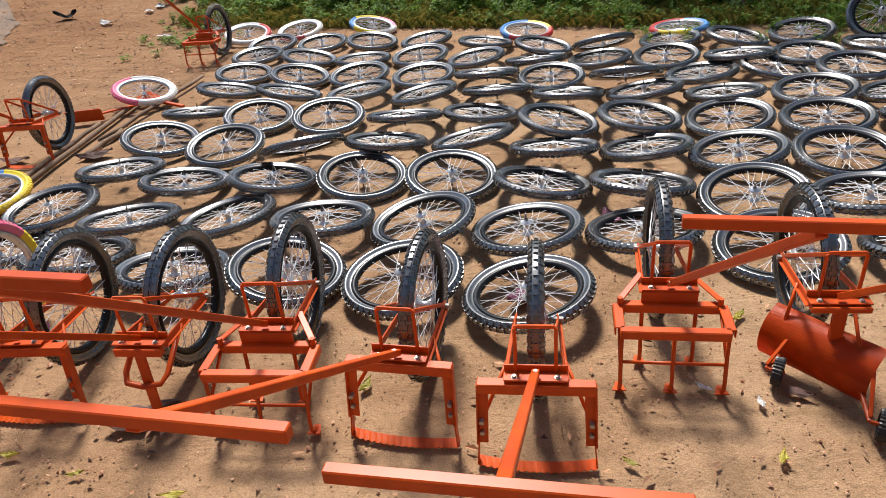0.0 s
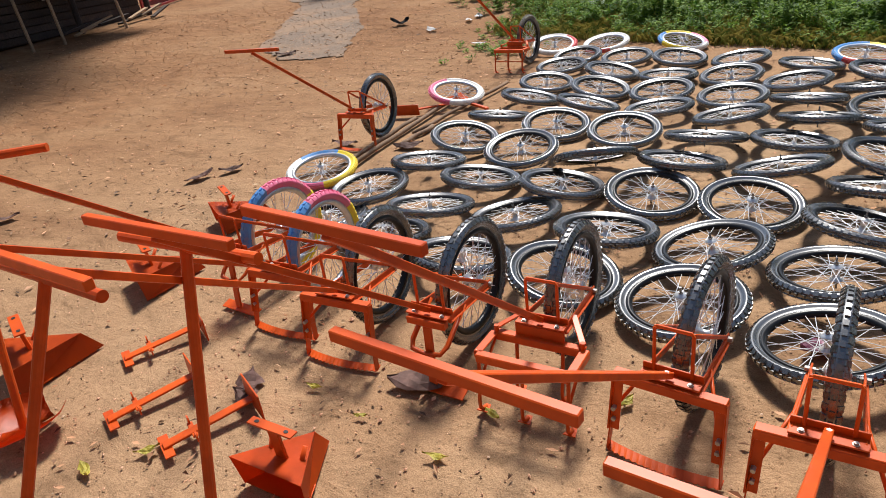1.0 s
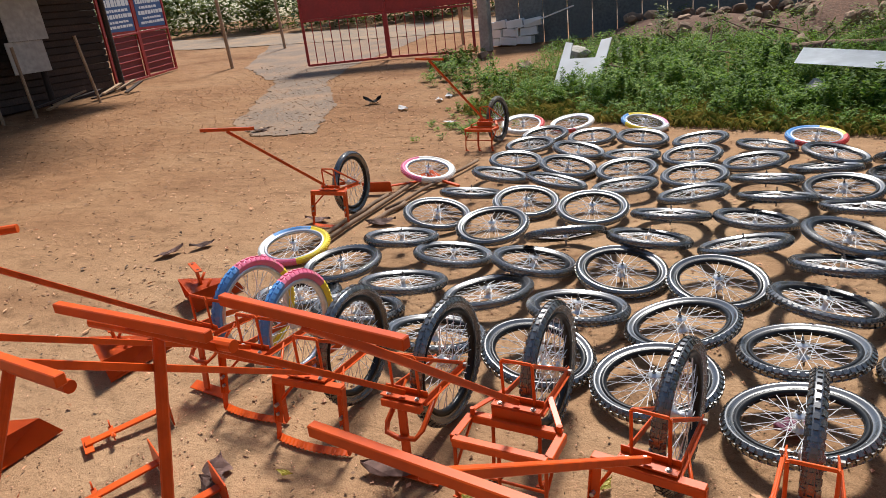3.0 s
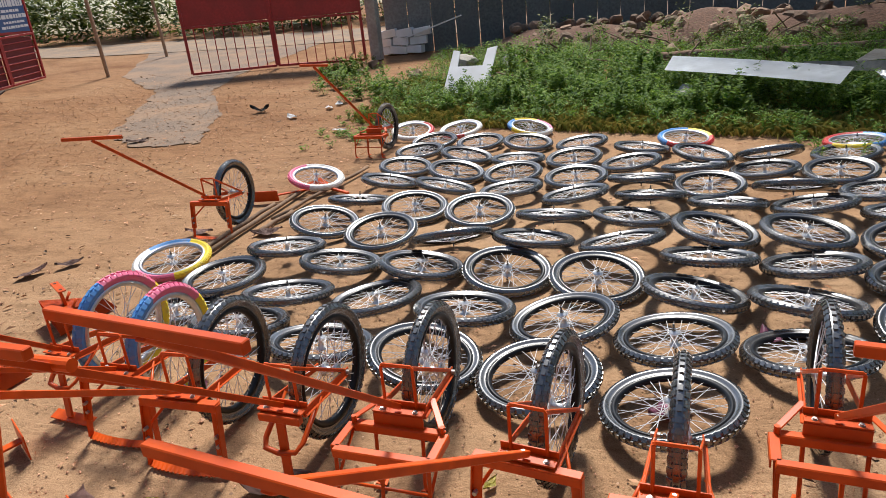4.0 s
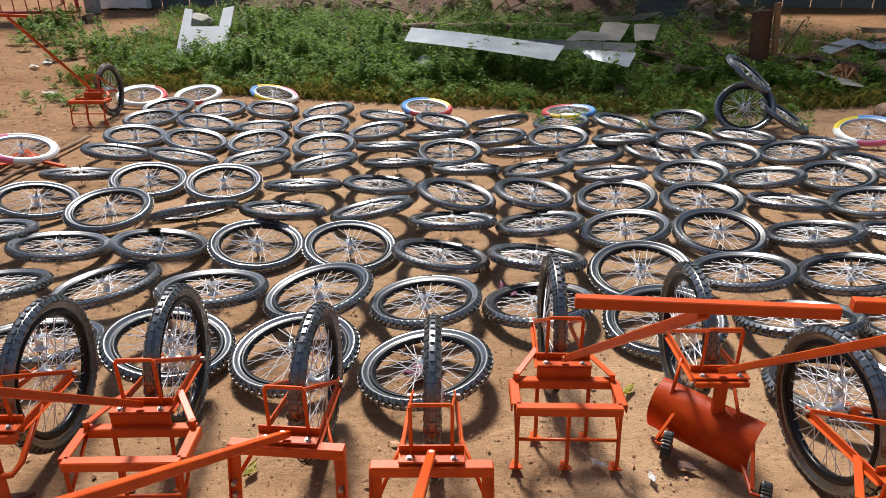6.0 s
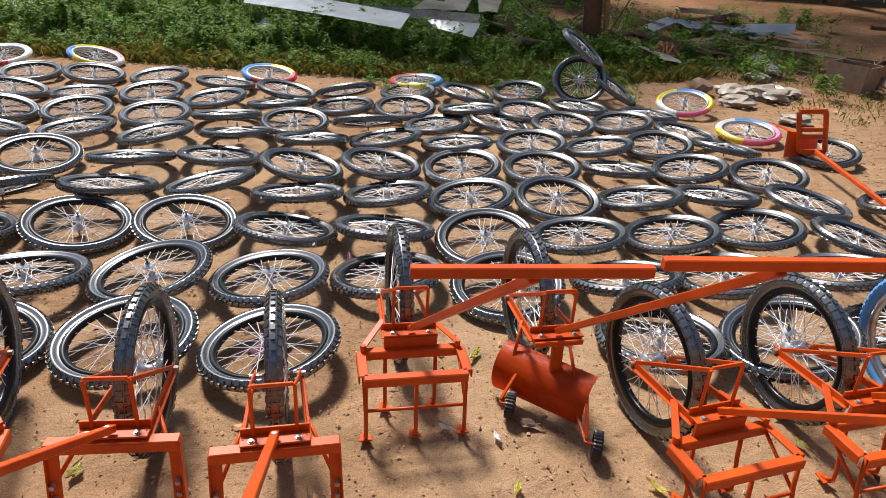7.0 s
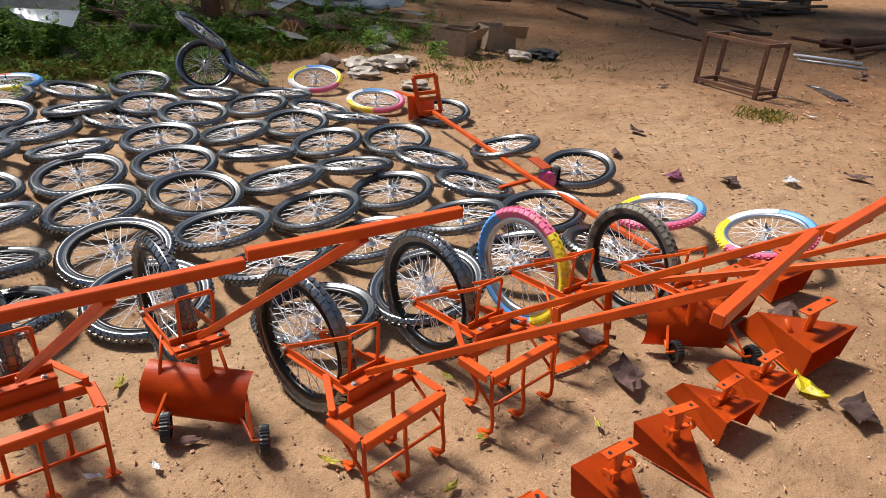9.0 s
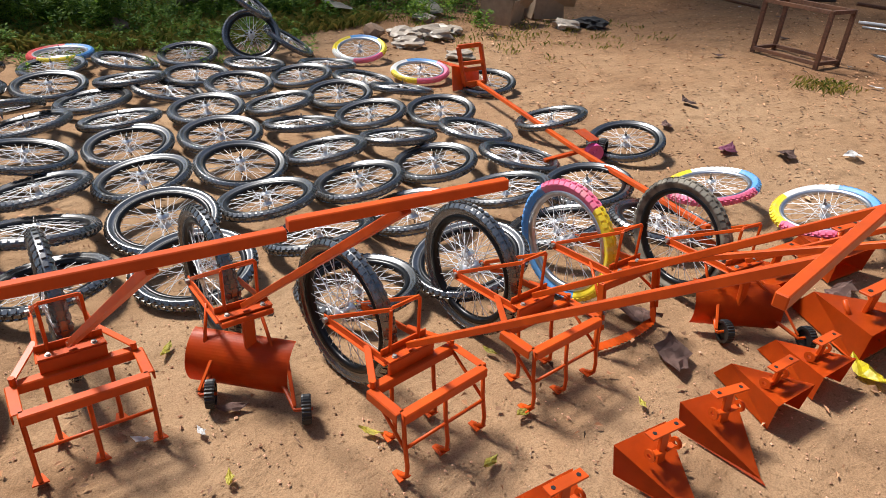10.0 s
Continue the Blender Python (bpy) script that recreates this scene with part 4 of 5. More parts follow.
bar(bm, (-2.75, 5.84, 0.05), (-2.48, 6.1, 0.04), 0.04, 0.012)
part("shank", bm, ORANGE, t)
t = thing("plough_tip", "dull red steel fitting lying by the pink wheel", "fitting")
bm = bmesh.new()
plate(bm, [(-2.55, 6.2, 0.05), (-2.4, 6.12, 0.05), (-2.25, 6.16, 0.04), (-2.42, 6.28, 0.09)], 0.012)
bar(bm, (-2.3, 6.15, 0.04), (-2.05, 6.02, 0.02), 0.03, 0.02)
part("fitting_body", bm, ORANGE, t)
for a, b, r in (((-2.52, 4.45, 0.02), (-2.52, 6.86, 0.03), 0.019), ((-2.38, 4.98, 0.016), (-2.34, 5.5, 0.016), 0.02), ((-2.42, 5.3, 0.02), (-2.2, 6.9, 0.03), 0.016), ((-2.6, 4.3, 0.02), (-2.62, 5.7, 0.02), 0.017)):
    bm = bmesh.new()
    a, b = Vector(a), Vector(b)
    sweep(bm, [a.lerp(b, k / 6) + Vector((rng.uniform(-0.015, 0.015), 0, rng.uniform(0, 0.008))) for k in range(7)], r, 8)
    tagged(new("wooden_stick", mesh_of("wooden_stick", bm, STICK, True)), "long brown bark-covered stick lying on the ground", "stick", "sticks on the ground")


# ---- fallen leaves and litter ----
def leaf(name, x, y, size, material, label, curl=0.3, turn=None, group=""):
    bm = bmesh.new()
    n = 7
    rows = []
    for k in range(n):
        u = k / (n - 1)
        w = math.sin(math.pi * min(1, u * 0.97 + 0.02)) ** 1.3 * (0.32 if size > 0.12 else 0.2) * size * rng.uniform(0.75, 1.2)
        yy = (u - 0.5) * size
        up = curl * size * (u - 0.5) ** 2 * 2 + 0.008
        rows.append([bm.verts.new((s * w, yy, up + size * rng.uniform(0.0, 0.09) + (1 - abs(s)) * curl * size * rng.uniform(0.1, 0.5))) for s in (-rng.uniform(0.6, 1.2), -0.5, 0, 0.5, rng.uniform(0.6, 1.2))])
    for a, b in zip(rows, rows[1:]):
        for i in range(4):
            bm.faces.new((a[i], a[i + 1], b[i + 1], b[i]))
    bmesh.ops.solidify(bm, geom=bm.faces[:], thickness=0.0012)
    ob = new(name, mesh_of(name, bm, material))
    ob.matrix_basis = pose(x, y, gz(x, y), rng.uniform(-6, 6), rng.uniform(-6, 6), rng.uniform(0, 360) if turn is None else turn)
    return tagged(ob, label, "leaf", group)


for x, y, s in ((-3.68, 4.14, 0.24), (-3.53, 4.33, 0.2), (-4.66, 3.18, 0.2), (-1.5, 2.18, 0.16), (-1.45, 2.1, 0.15), (-0.82, 2.38, 0.26), (2.73, 1.59, 0.24), (2.86, 1.85, 0.22), (3.75, 1.35, 0.24), (3.22, 0.88, 0.24), (5.47, 2.29, 0.26), (6.48, 1.69, 0.2), (5.33, 3.16, 0.2), (1.32, 2.37, 0.11), (1.15, 3.55, 0.2), (-2.3, 5.0, 0.25), (0.05, 3.0, 0.1), (4.6, 0.95, 0.26), (5.1, 0.8, 0.3), (-2.9, 5.0, 0.22), (6.1, 3.4, 0.2), (-6.3, 8.6, 0.3)):
    leaf("dry_leaf", x, y, s, DRY_LEAF, "curled dry brown teak leaf on sandy ground", 0.15, group="dry leaves")
for x, y in ((1.28, 2.78), (2.4, 1.52), (3.04, 1.24), (1.8, 1.67), (-1.22, 2.24), (-0.08, 2.5), (0.75, 2.11), (1.29, 2.79), (1.18, 2.11), (-1.6, 1.75), (-1.75, 1.6), (-0.6, 2.05), (0.85, 3.4), (2.0, 2.6), (-0.35, 1.75), (1.6, 2.0), (2.05, 1.75), (2.2, 2.05), (-2.2, 1.35), (-0.95, 2.15), (-0.5, 2.3)):
    leaf("yellow_leaf", x, y, rng.uniform(0.06, 0.1), YELLOW_LEAF, "small yellow-green fallen leaf on the ground", 0.15, group="yellow leaves")
for x, y, s in ((1.05, 2.41, 0.07), (1.2, 2.33, 0.06), (-4.6, 10.0, 0.3), (-4.25, 10.6, 0.25), (-4.2, 10.9, 0.25), (-3.4, 9.0, 0.2), (-5.4, 10.5, 0.2), (6.8, 1.2, 0.25), (7.2, 1.5, 0.3), (5.9, 2.0, 0.2)):
    leaf("paper_scrap", x, y, s, WHITE_PAINT, "crumpled white paper scrap on the ground", 0.12, group="paper scraps")
WRAP = mat("purple_wrapper", (0.3, 0.1, 0.17), 0.4, grain=20, vary=0.3, bump=0.1)
for x, y, s in ((0.52, 2.98, 0.2), (0.98, 3.62, 0.16), (-0.95, 3.2, 0.12), (-1.5, 2.9, 0.2), (5.2, 2.6, 0.2)):
    leaf("plastic_wrapper", x, y, s, WRAP, "crumpled purple plastic wrapper on the ground", 0.25, group="plastic wrappers")
leaf("yellow_packet", 3.22, 1.06, 0.17, YELLOWPL, "crumpled yellow plastic packet by the ploughs", 0.25)
leaf("dark_rag", -5.4, 10.45, 0.3, DARK_CLOTH, "dark rag lying on the driveway edge", 0.5)


def scatter(name, count, material, region, sizes, label, seed, tall=0.6):
    """Many small stones or straws in one mesh."""
    r = np.random.RandomState(seed)
    verts, faces = [], []
    base = np.array([(1, 0, 0), (-1, 0, 0), (0, 1, 0), (0, -1, 0), (0, 0, 1), (0, 0, -1)], float)
    fc = [(0, 2, 4), (2, 1, 4), (1, 3, 4), (3, 0, 4), (2, 0, 5), (1, 2, 5), (3, 1, 5), (0, 3, 5)]
    for k in range(count):
        x, y = region(r)
        s = sizes[0] + (sizes[1] - sizes[0]) * r.rand() ** 3
        a = r.rand() * 6.28
        p = base * (s * r.uniform(0.6, 1.3, (6, 1))) * np.array([1, r.uniform(0.5, 1), tall])
        c, sn = math.cos(a), math.sin(a)
        n = len(verts)
        z = gz(x, y) - 0.004
        verts += [(x + c * q[0] - sn * q[1], y + sn * q[0] + c * q[1], z + q[2] + s * 0.15) for q in p]
        faces += [tuple(n + i for i in f) for f in fc]
    me = bpy.data.meshes.new(name)
    me.from_pydata(verts, [], faces)
    me.materials.append(material)
    return tagged(new(name, me), label, name.replace("_", " "), kind="stuff")


scatter("gravel", 26000, GRIT, lambda r: (r.uniform(-3.5, 5.5), r.uniform(0.6, 4.2)), (0.0012, 0.0075), "fine pale gravel scattered over sandy earth", 5)
scatter("pebbles", 9000, GRIT, lambda r: (r.uniform(-12, 12), r.uniform(1, 13)), (0.003, 0.014), "pale pebbles scattered over the yard", 6)


def litter(count, region, seed):
    r = np.random.RandomState(seed)
    verts, faces = [], []
    for k in range(count):
        x, y = region(r)
        far = r.uniform(0.5, 1.0) if y < 4 and -3 < x < 4.5 else r.uniform(0.6, 1.35)
        a, l, w = r.rand() * 6.28, r.uniform(0.008, 0.03) * far, r.uniform(0.003, 0.012) * far
        dx, dy = math.cos(a), math.sin(a)
        z = gz(x, y) + 0.004
        n = len(verts)
        up = r.uniform(0.002, 0.016)
        verts += [(x - dx * l, y - dy * l, z), (x + dy * w, y - dx * w, z + up), (x + dx * l, y + dy * l, z + 0.003), (x - dy * w, y + dx * w, z + up * 0.5)]
        faces.append((n, n + 1, n + 2, n + 3))
    me = bpy.data.meshes.new("leaf_litter")
    me.from_pydata(verts, [], faces)
    me.materials.append(STRAW)
    return tagged(new("leaf_litter", me), "bits of dry straw and leaf on the earth", "leaf litter", kind="stuff")


litter(15000, lambda r: (r.uniform(-12, 13), r.uniform(0.8, 12)), 8)
litter(5000, lambda r: (r.uniform(4.5, 15), r.uniform(0.0, 7)), 9)
litter(5000, lambda r: (r.uniform(-11, -2.6), r.uniform(6.5, 15)), 10)


# ---- weeds and bushes ----
def leaves(name, plants, material, label, seed, per=26, leaf_size=(0.02, 0.05), kind="stuff", category="weeds"):
    """Plants as bunches of small pointed leaves on rising stems. plants: x, y, height, spread."""
    r = np.random.RandomState(seed)
    verts, faces = [], []
    for x, y, h, s in plants:
        z0 = gz(x, y)
        for k in range(int(per * (0.6 + 0.8 * r.rand()))):
            a = r.rand() * 6.28
            up = r.rand() ** 0.7
            d = s * (0.15 + 0.85 * r.rand()) * (1 - 0.45 * up)
            c = np.array([x + d * math.cos(a), y + d * math.sin(a), z0 + h * up * (0.75 + 0.25 * r.rand())])
            out = np.array([math.cos(a + r.uniform(-0.9, 0.9)), math.sin(a + r.uniform(-0.9, 0.9)), r.uniform(-0.3, 0.7)])
            out /= np.linalg.norm(out)
            side = np.cross(out, [0, 0, 1.0] + r.uniform(-0.4, 0.4, 3))
            side /= np.linalg.norm(side) + 1e-9
            l = leaf_size[0] + (leaf_size[1] - leaf_size[0]) * r.rand()
            w = l * r.uniform(0.32, 0.5)
            n = len(verts)
            verts += [tuple(c - out * l), tuple(c + side * w), tuple(c + out * l), tuple(c - side * w)]
            faces.append((n, n + 1, n + 2, n + 3))
        for k in range(3):
            a = r.rand() * 6.28
            n = len(verts)
            tx, ty = x + s * 0.6 * math.cos(a), y + s * 0.6 * math.sin(a)
            verts += [(x - 0.004, y, z0), (x + 0.004, y, z0), (tx, ty, z0 + h * 0.85)]
            faces.append((n, n + 1, n + 2))
    me = bpy.data.meshes.new(name)
    me.from_pydata(verts, [], faces)
    me.materials.append(material)
    return tagged(new(name, me), label, category, kind=kind)


r = random.Random(21)


def edge_y(x):
    """The front edge of the weeds."""
    if x < 1:
        return 9.6 - 0.36 * (x + 2.75)
    return 8.25 - 0.3 * (x - 1) if x < 3.5 else 7.3 + 0.18 * (x - 3.5)


low, tall, grass = [], [], []
while len(low) < 3600:
    x = r.uniform(-3.6, 9.0)
    y = edge_y(x) + r.random() ** 1.1 * 6.5 - 0.2
    lim = 6.4 if x < 5.5 else 3.0
    d = y - edge_y(x)
    bare = noise.noise(Vector((x * 0.9, y * 0.9, 7.0)))
    if d > lim or bare < -0.28 or (x < -2.9 and r.random() < 0.5) or (x > 5.4 and r.random() < 0.6):
        continue
    low.append((x, y, r.uniform(0.05, 0.2) + max(0, 0.3 * bare) + 0.03 * min(d, 2.5), r.uniform(0.06, 0.16)))
clumps = [(r.uniform(-2.2, 5.2), r.uniform(0.4, 4.6)) for _ in range(120)]
clumps += [(x, edge) for x, edge in ((-1.2, 0.9), (-0.6, 1.3), (0.1, 1.6), (0.7, 1.4), (1.5, 1.0), (1.9, 1.2), (2.4, 1.1), (2.9, 1.0), (3.2, 1.3), (4.4, 1.2), (0.5, 2.6), (0.75, 2.7), (2.2, 2.2))]
for cx, d in clumps:
    top = r.uniform(0.24, 0.52)
    for _ in range(r.randrange(5, 12)):
        x, y = cx + r.gauss(0, 0.16), edge_y(cx) + d + r.gauss(0, 0.16)
        tall.append((x, y, top * r.uniform(0.55, 1.15), r.uniform(0.06, 0.15)))
for _ in range(150):
    x = r.uniform(-2.5, 7.2)
    tall.append((x, 15.0 - 0.42 * max(0, x - 1) + r.gauss(0, 1.0), r.uniform(0.2, 0.5), r.uniform(0.12, 0.3)))
for cx, cy, n in ((-4.6, 12.8, 26), (-3.6, 11.5, 26), (-5.4, 14.2, 24), (5.9, 8.6, 16), (6.6, 8.0, 10), (7.0, 7.0, 12), (7.8, 9.6, 14), (9.5, 10.2, 16)):
    for _ in range(n):
        tall.append((cx + r.gauss(0, 0.4), cy + r.gauss(0, 0.4), r.uniform(0.12, 0.4), r.uniform(0.08, 0.2)))
for _ in range(90):
    x = r.uniform(1.8, 4.6)
    low.append((x, edge_y(x) - r.random() ** 1.5 * 1.2, r.uniform(0.06, 0.17), r.uniform(0.05, 0.12)))
for _ in range(60):
    low.append((-3.0 + r.gauss(0, 0.3), 8.9 + r.gauss(0, 0.5), r.uniform(0.03, 0.09), 0.1))
for _ in range(5000):
    x = r.uniform(-3.4, 6.0)
    grass.append((x, edge_y(x) - 0.25 + r.random() ** 1.6 * 3.2, r.uniform(0.04, 0.13), 0.05))
for _ in range(40):
    grass.append((7.9 + r.gauss(0, 0.14), 2.95 + r.gauss(0, 0.14), r.uniform(0.03, 0.07), 0.06))
for _ in range(160):
    grass.append((r.choice((6.8, 7.6, 8.3, 6.2)) + r.gauss(0, 0.35), r.choice((5.6, 6.3, 7.2)) + r.gauss(0, 0.35), r.uniform(0.02, 0.06), 0.06))


def blades(name, tufts, material, label, seed):
    """Tufts of narrow grass blades that bend outward."""
    q = np.random.RandomState(seed)
    verts, faces = [], []
    for x, y, h, s in tufts:
        z0 = gz(x, y) - 0.005
        for k in range(7):
            a, l = q.rand() * 6.28, h * q.uniform(0.6, 1.3)
            dx, dy, w = math.cos(a), math.sin(a), q.uniform(0.002, 0.005)
            ox, oy = x + q.normal(0, s), y + q.normal(0, s)
            n = len(verts)
            verts += [(ox - dy * w, oy + dx * w, z0), (ox + dy * w, oy - dx * w, z0), (ox + dx * l * 0.3 + dy * w, oy + dy * l * 0.3 - dx * w, z0 + l * 0.7), (ox + dx * l * 0.8, oy + dy * l * 0.8, z0 + l * 0.85), (ox + dx * l * 0.3 - dy * w, oy + dy * l * 0.3 + dx * w, z0 + l * 0.7)]
            faces.append((n, n + 1, n + 2, n + 3, n + 4))
    me = bpy.data.meshes.new(name)
    me.from_pydata(verts, [], faces)
    me.materials.append(material)
    return tagged(new(name, me), label, "grass", kind="stuff")


blades("grass", grass, GRASS, "short yellow-green grass at the edge of the weeds", 36)
leaves("weeds", low, WEED, "low green weeds growing beyond the wheels", 31, 46, (0.01, 0.028))
leaves("tall_weeds", tall, WEED, "taller leafy green weeds among rubble", 32, 105, (0.016, 0.042))
bush = []
for _ in range(420):
    x = r.uniform(-40, 30)
    y = 22.5 + (x + 20.4) * 0.11 + 1.0 + r.random() * 5 if x < -5 else 25 + r.random() * 5
    bush.append((x, y, r.uniform(1.2, 3.8), r.uniform(0.6, 1.3)))
for _ in range(60):
    a = r.uniform(-0.45, 0.55)
    bush.append((0.4 + 26 * math.cos(a), 0.7 + 26 * math.sin(a), r.uniform(1.5, 3.5), r.uniform(0.8, 1.5)))
thicket = []
for _ in range(34):
    x = r.uniform(-1.8, 7.4)
    thicket.append((x, 15.2 - 0.4 * max(0, x - 1) + r.gauss(0, 0.9), r.uniform(0.3, 0.9), r.uniform(0.2, 0.4)))
leaves("thicket", thicket, BUSH, "dark green shrubs along the earth bank", 35, 130, (0.02, 0.05), category="shrubs")
leaves("hedge", bush, BUSH, "dense green bushes across the road", 33, 130, (0.08, 0.2), category="bushes")


# ---- rubble, sheets and fence behind the weeds ----
def rock(name, x, y, s, material, label, category="stone", z=None, flat=0.7, group="rubble stones"):
    bm = bmesh.new()
    bmesh.ops.create_icosphere(bm, subdivisions=2, radius=1.0)
    o = Vector((r.uniform(-50, 50), r.uniform(-50, 50), 0))
    # knock flat faces off the lump
    for _ in range(7):
        n = Vector((r.gauss(0, 1), r.gauss(0, 1), r.gauss(0, 0.8))).normalized()
        cut = r.uniform(0.45, 0.8)
        for v in bm.verts:
            over = v.co.dot(n) - cut
            if over > 0:
                v.co -= n * over
    for v in bm.verts:
        k = 1 + 0.25 * noise.noise(v.co * 1.6 + o)
        v.co = Vector((v.co.x * s * k, v.co.y * s * k * 0.8, v.co.z * s * k * flat))
    ob = new(name, mesh_of(name, bm, material))
    ob.matrix_basis = pose(x, y, (gz(x, y) if z is None else z) + s * flat * 0.45, r.uniform(-15, 15), r.uniform(-15, 15), r.uniform(0, 360))
    return tagged(ob, label, category, group)


def bank():
    """The earth bank along the fence."""
    bm = bmesh.new()
    nx, ny = 60, 12
    vs = []
    for j in range(ny + 1):
        row = []
        for i in range(nx + 1):
            x = -3.2 + 11 * i / nx
            y0 = 16.6 - 0.42 * max(0, x - 1)
            y = y0 - 1.8 + 3.6 * j / ny
            u = math.sin(math.pi * j / ny)
            e = min(1, i / 8, (nx - i) / 8)
            row.append(bm.verts.new((x, y, gz(x, y) - 0.03 + e * u * (0.42 + 0.25 * noise.noise(Vector((x * 0.8, y * 0.8, 3)))))))
        vs.append(row)
    for j in range(ny):
        for i in range(nx):
            bm.faces.new((vs[j][i], vs[j][i + 1], vs[j + 1][i + 1], vs[j + 1][i])).smooth = True
    return bm


EARTH = mat("red_brown_earth", (0.13, 0.066, 0.04), 0.97, grain=20, vary=0.4, bump=0.6, tint=(0.11, 0.055, 0.035), bump_dist=0.03)
tagged(new("earth_bank", mesh_of("earth_bank", bank(), EARTH)), "red-brown earth bank with rubble along the fence", "bank", kind="structure")
for _ in range(150):
    x = r.uniform(-2.5, 7.6)
    y = 16.2 - 0.42 * max(0, x - 1) + r.gauss(0, 0.75)
    rock("rubble_stone", x, y, r.uniform(0.09, 0.24), STONE, "rough brown rubble stone on the earth bank", z=gz(x, y) + 0.38 * max(0, 1 - abs(y - 16.6 + 0.42 * max(0, x - 1)) / 1.8))
for x, y, s in ((-4.9, 14.7, 0.2), (1.02, 9.60, 0.27), (3.04, 8.06, 0.17), (-2.2, 12.2, 0.25), (-2.7, 13.4, 0.35), (-1.8, 13.6, 0.3), (5.3, 6.75, 0.16), (-3.5, 13.0, 0.2), (-5.0, 13.9, 0.12)):
    rock("rubble_stone", x, y, s, CONCRETE if s > 0.2 else STONE, "pale rubble stone lying in weeds", group="stones in weeds")


def panel(name, pts, material, label, thick=0.008, category="sheet", group="", ridges=0):
    """A stiff sheet through four corners, lightly bent and, if asked, corrugated."""
    a, b, c, d = [Vector(p) for p in pts]
    bm = bmesh.new()
    n = max(8, ridges * 4)
    nn = (b - a).cross(d - a).normalized()
    rows = []
    for i in range(n + 1):
        u = i / n
        off = nn * (0.012 * math.sin(2 * math.pi * u * ridges) if ridges else 0.015 * math.sin(3 * u))
        rows.append([bm.verts.new(a.lerp(b, u).lerp(d.lerp(c, u), v) + off) for v in (0, 0.5, 1)])
    for p, q in zip(rows, rows[1:]):
        for k in range(2):
            bm.faces.new((p[k], q[k], q[k + 1], p[k + 1]))
    bmesh.ops.solidify(bm, geom=bm.faces[:], thickness=thick)
    return tagged(new(name, mesh_of(name, bm, material)), label, category, group)


# notched white panel leaning in the weeds
bm = bmesh.new()
vs = [(-0.36, 0), (0.36, 0), (0.38, 0.85), (0.22, 0.82), (0.2, 0.55), (-0.22, 0.55), (-0.24, 0.8), (-0.36, 0.82)]
plate(bm, [(x, y, 0) for x, y in vs], 0.02)
ob = tagged(new("notched_board", mesh_of("notched_board", bm, WHITE_PAINT)), "notched white sheet panel leaning in the weeds", "board")
ob.matrix_basis = pose(-2.16, 10.95, 0.02, 42, 0, -6) @ Matrix.Diagonal((1, 1.3, 1, 1))
panel("metal_sheet", [(0.77, 9.87, 0.45), (2.33, 8.14, 0.42), (2.60, 8.72, 0.50), (0.92, 10.84, 0.52)], GALV, "long galvanised steel sheet lying over weeds", group="metal sheets")
panel("metal_sheet", [(2.80, 8.40, 0.40), (3.08, 7.88, 0.38), (3.34, 8.35, 0.46), (2.74, 8.55, 0.48)], GALV, "bright galvanised steel sheet lying over weeds", group="metal sheets")
for pts in ([(3.27, 9.68, 0.42), (3.62, 9.71, 0.42), (4.20, 10.95, 0.50), (3.86, 11.18, 0.52)],
            [(3.81, 9.67, 0.42), (4.14, 9.83, 0.40), (4.62, 10.83, 0.50), (4.18, 10.74, 0.52)],
            [(2.83, 9.61, 0.44), (3.46, 9.75, 0.42), (3.58, 10.01, 0.46), (3.23, 10.27, 0.50)],
            [(4.36, 11.62, 0.50), (4.61, 11.54, 0.50), (5.06, 11.82, 0.60), (4.55, 11.56, 0.60)],
            [(2.29, 9.80, 0.36), (3.57, 9.00, 0.36), (3.63, 9.14, 0.46), (2.36, 9.79, 0.46)],
            [(3.90, 11.57, 0.50), (4.32, 11.63, 0.50), (4.38, 11.41, 0.60), (3.95, 11.35, 0.60)]):
    panel("cement_sheet", pts, CONCRETE, "broken grey cement sheet on the rubble", 0.012, group="cement sheets")
panel("cement_slab", [(4.07, 9.04, 0.06), (4.49, 8.77, 0.06), (4.22, 8.24, 0.30), (3.82, 8.33, 0.34)], CONCRETE, "mossy grey cement slab lying in weeds", 0.04)
bm = bmesh.new()
sweep(bm, [Vector((0.55, 12.93, 0.3)).lerp(Vector((3.99, 12.38, 0.3)), k / 8) + Vector((0, 0.04 * math.sin(2 * k), 0.015 * math.cos(3 * k))) for k in range(9)], 0.09, 10)
tagged(new("fallen_log", mesh_of("fallen_log", bm, BARK, True)), "long dark brown log lying behind the sheets", "log")
panel("tin_sheet", [(5.14, 13.28, 0.3), (5.14, 13.38, 1.25), (5.99, 13.09, 1.25), (5.99, 12.99, 0.3)], mat("dull_tin", (0.2, 0.21, 0.22), 0.6, 0.3, grain=12, vary=0.2, bump=0.1), "upright grey corrugated tin sheet at the rubble", 0.006, ridges=9)


def fence(x0, y0, x1, y1, h, material, label, name="fence_panel", width=0.55):
    t = thing("fence", label, "fence", kind="structure")
    n = max(1, round(math.hypot(x1 - x0, y1 - y0) / width))
    for k in range(n):
        ax, ay, bx, by = (x0 + (x1 - x0) * k / n, y0 + (y1 - y0) * k / n, x0 + (x1 - x0) * (k + 0.97) / n, y0 + (y1 - y0) * (k + 0.97) / n)
        bm = bmesh.new()
        z0, z1 = gz(ax, ay) - 0.05, gz(ax, ay) + h + r.uniform(-0.08, 0.08)
        o = r.uniform(-0.02, 0.02)
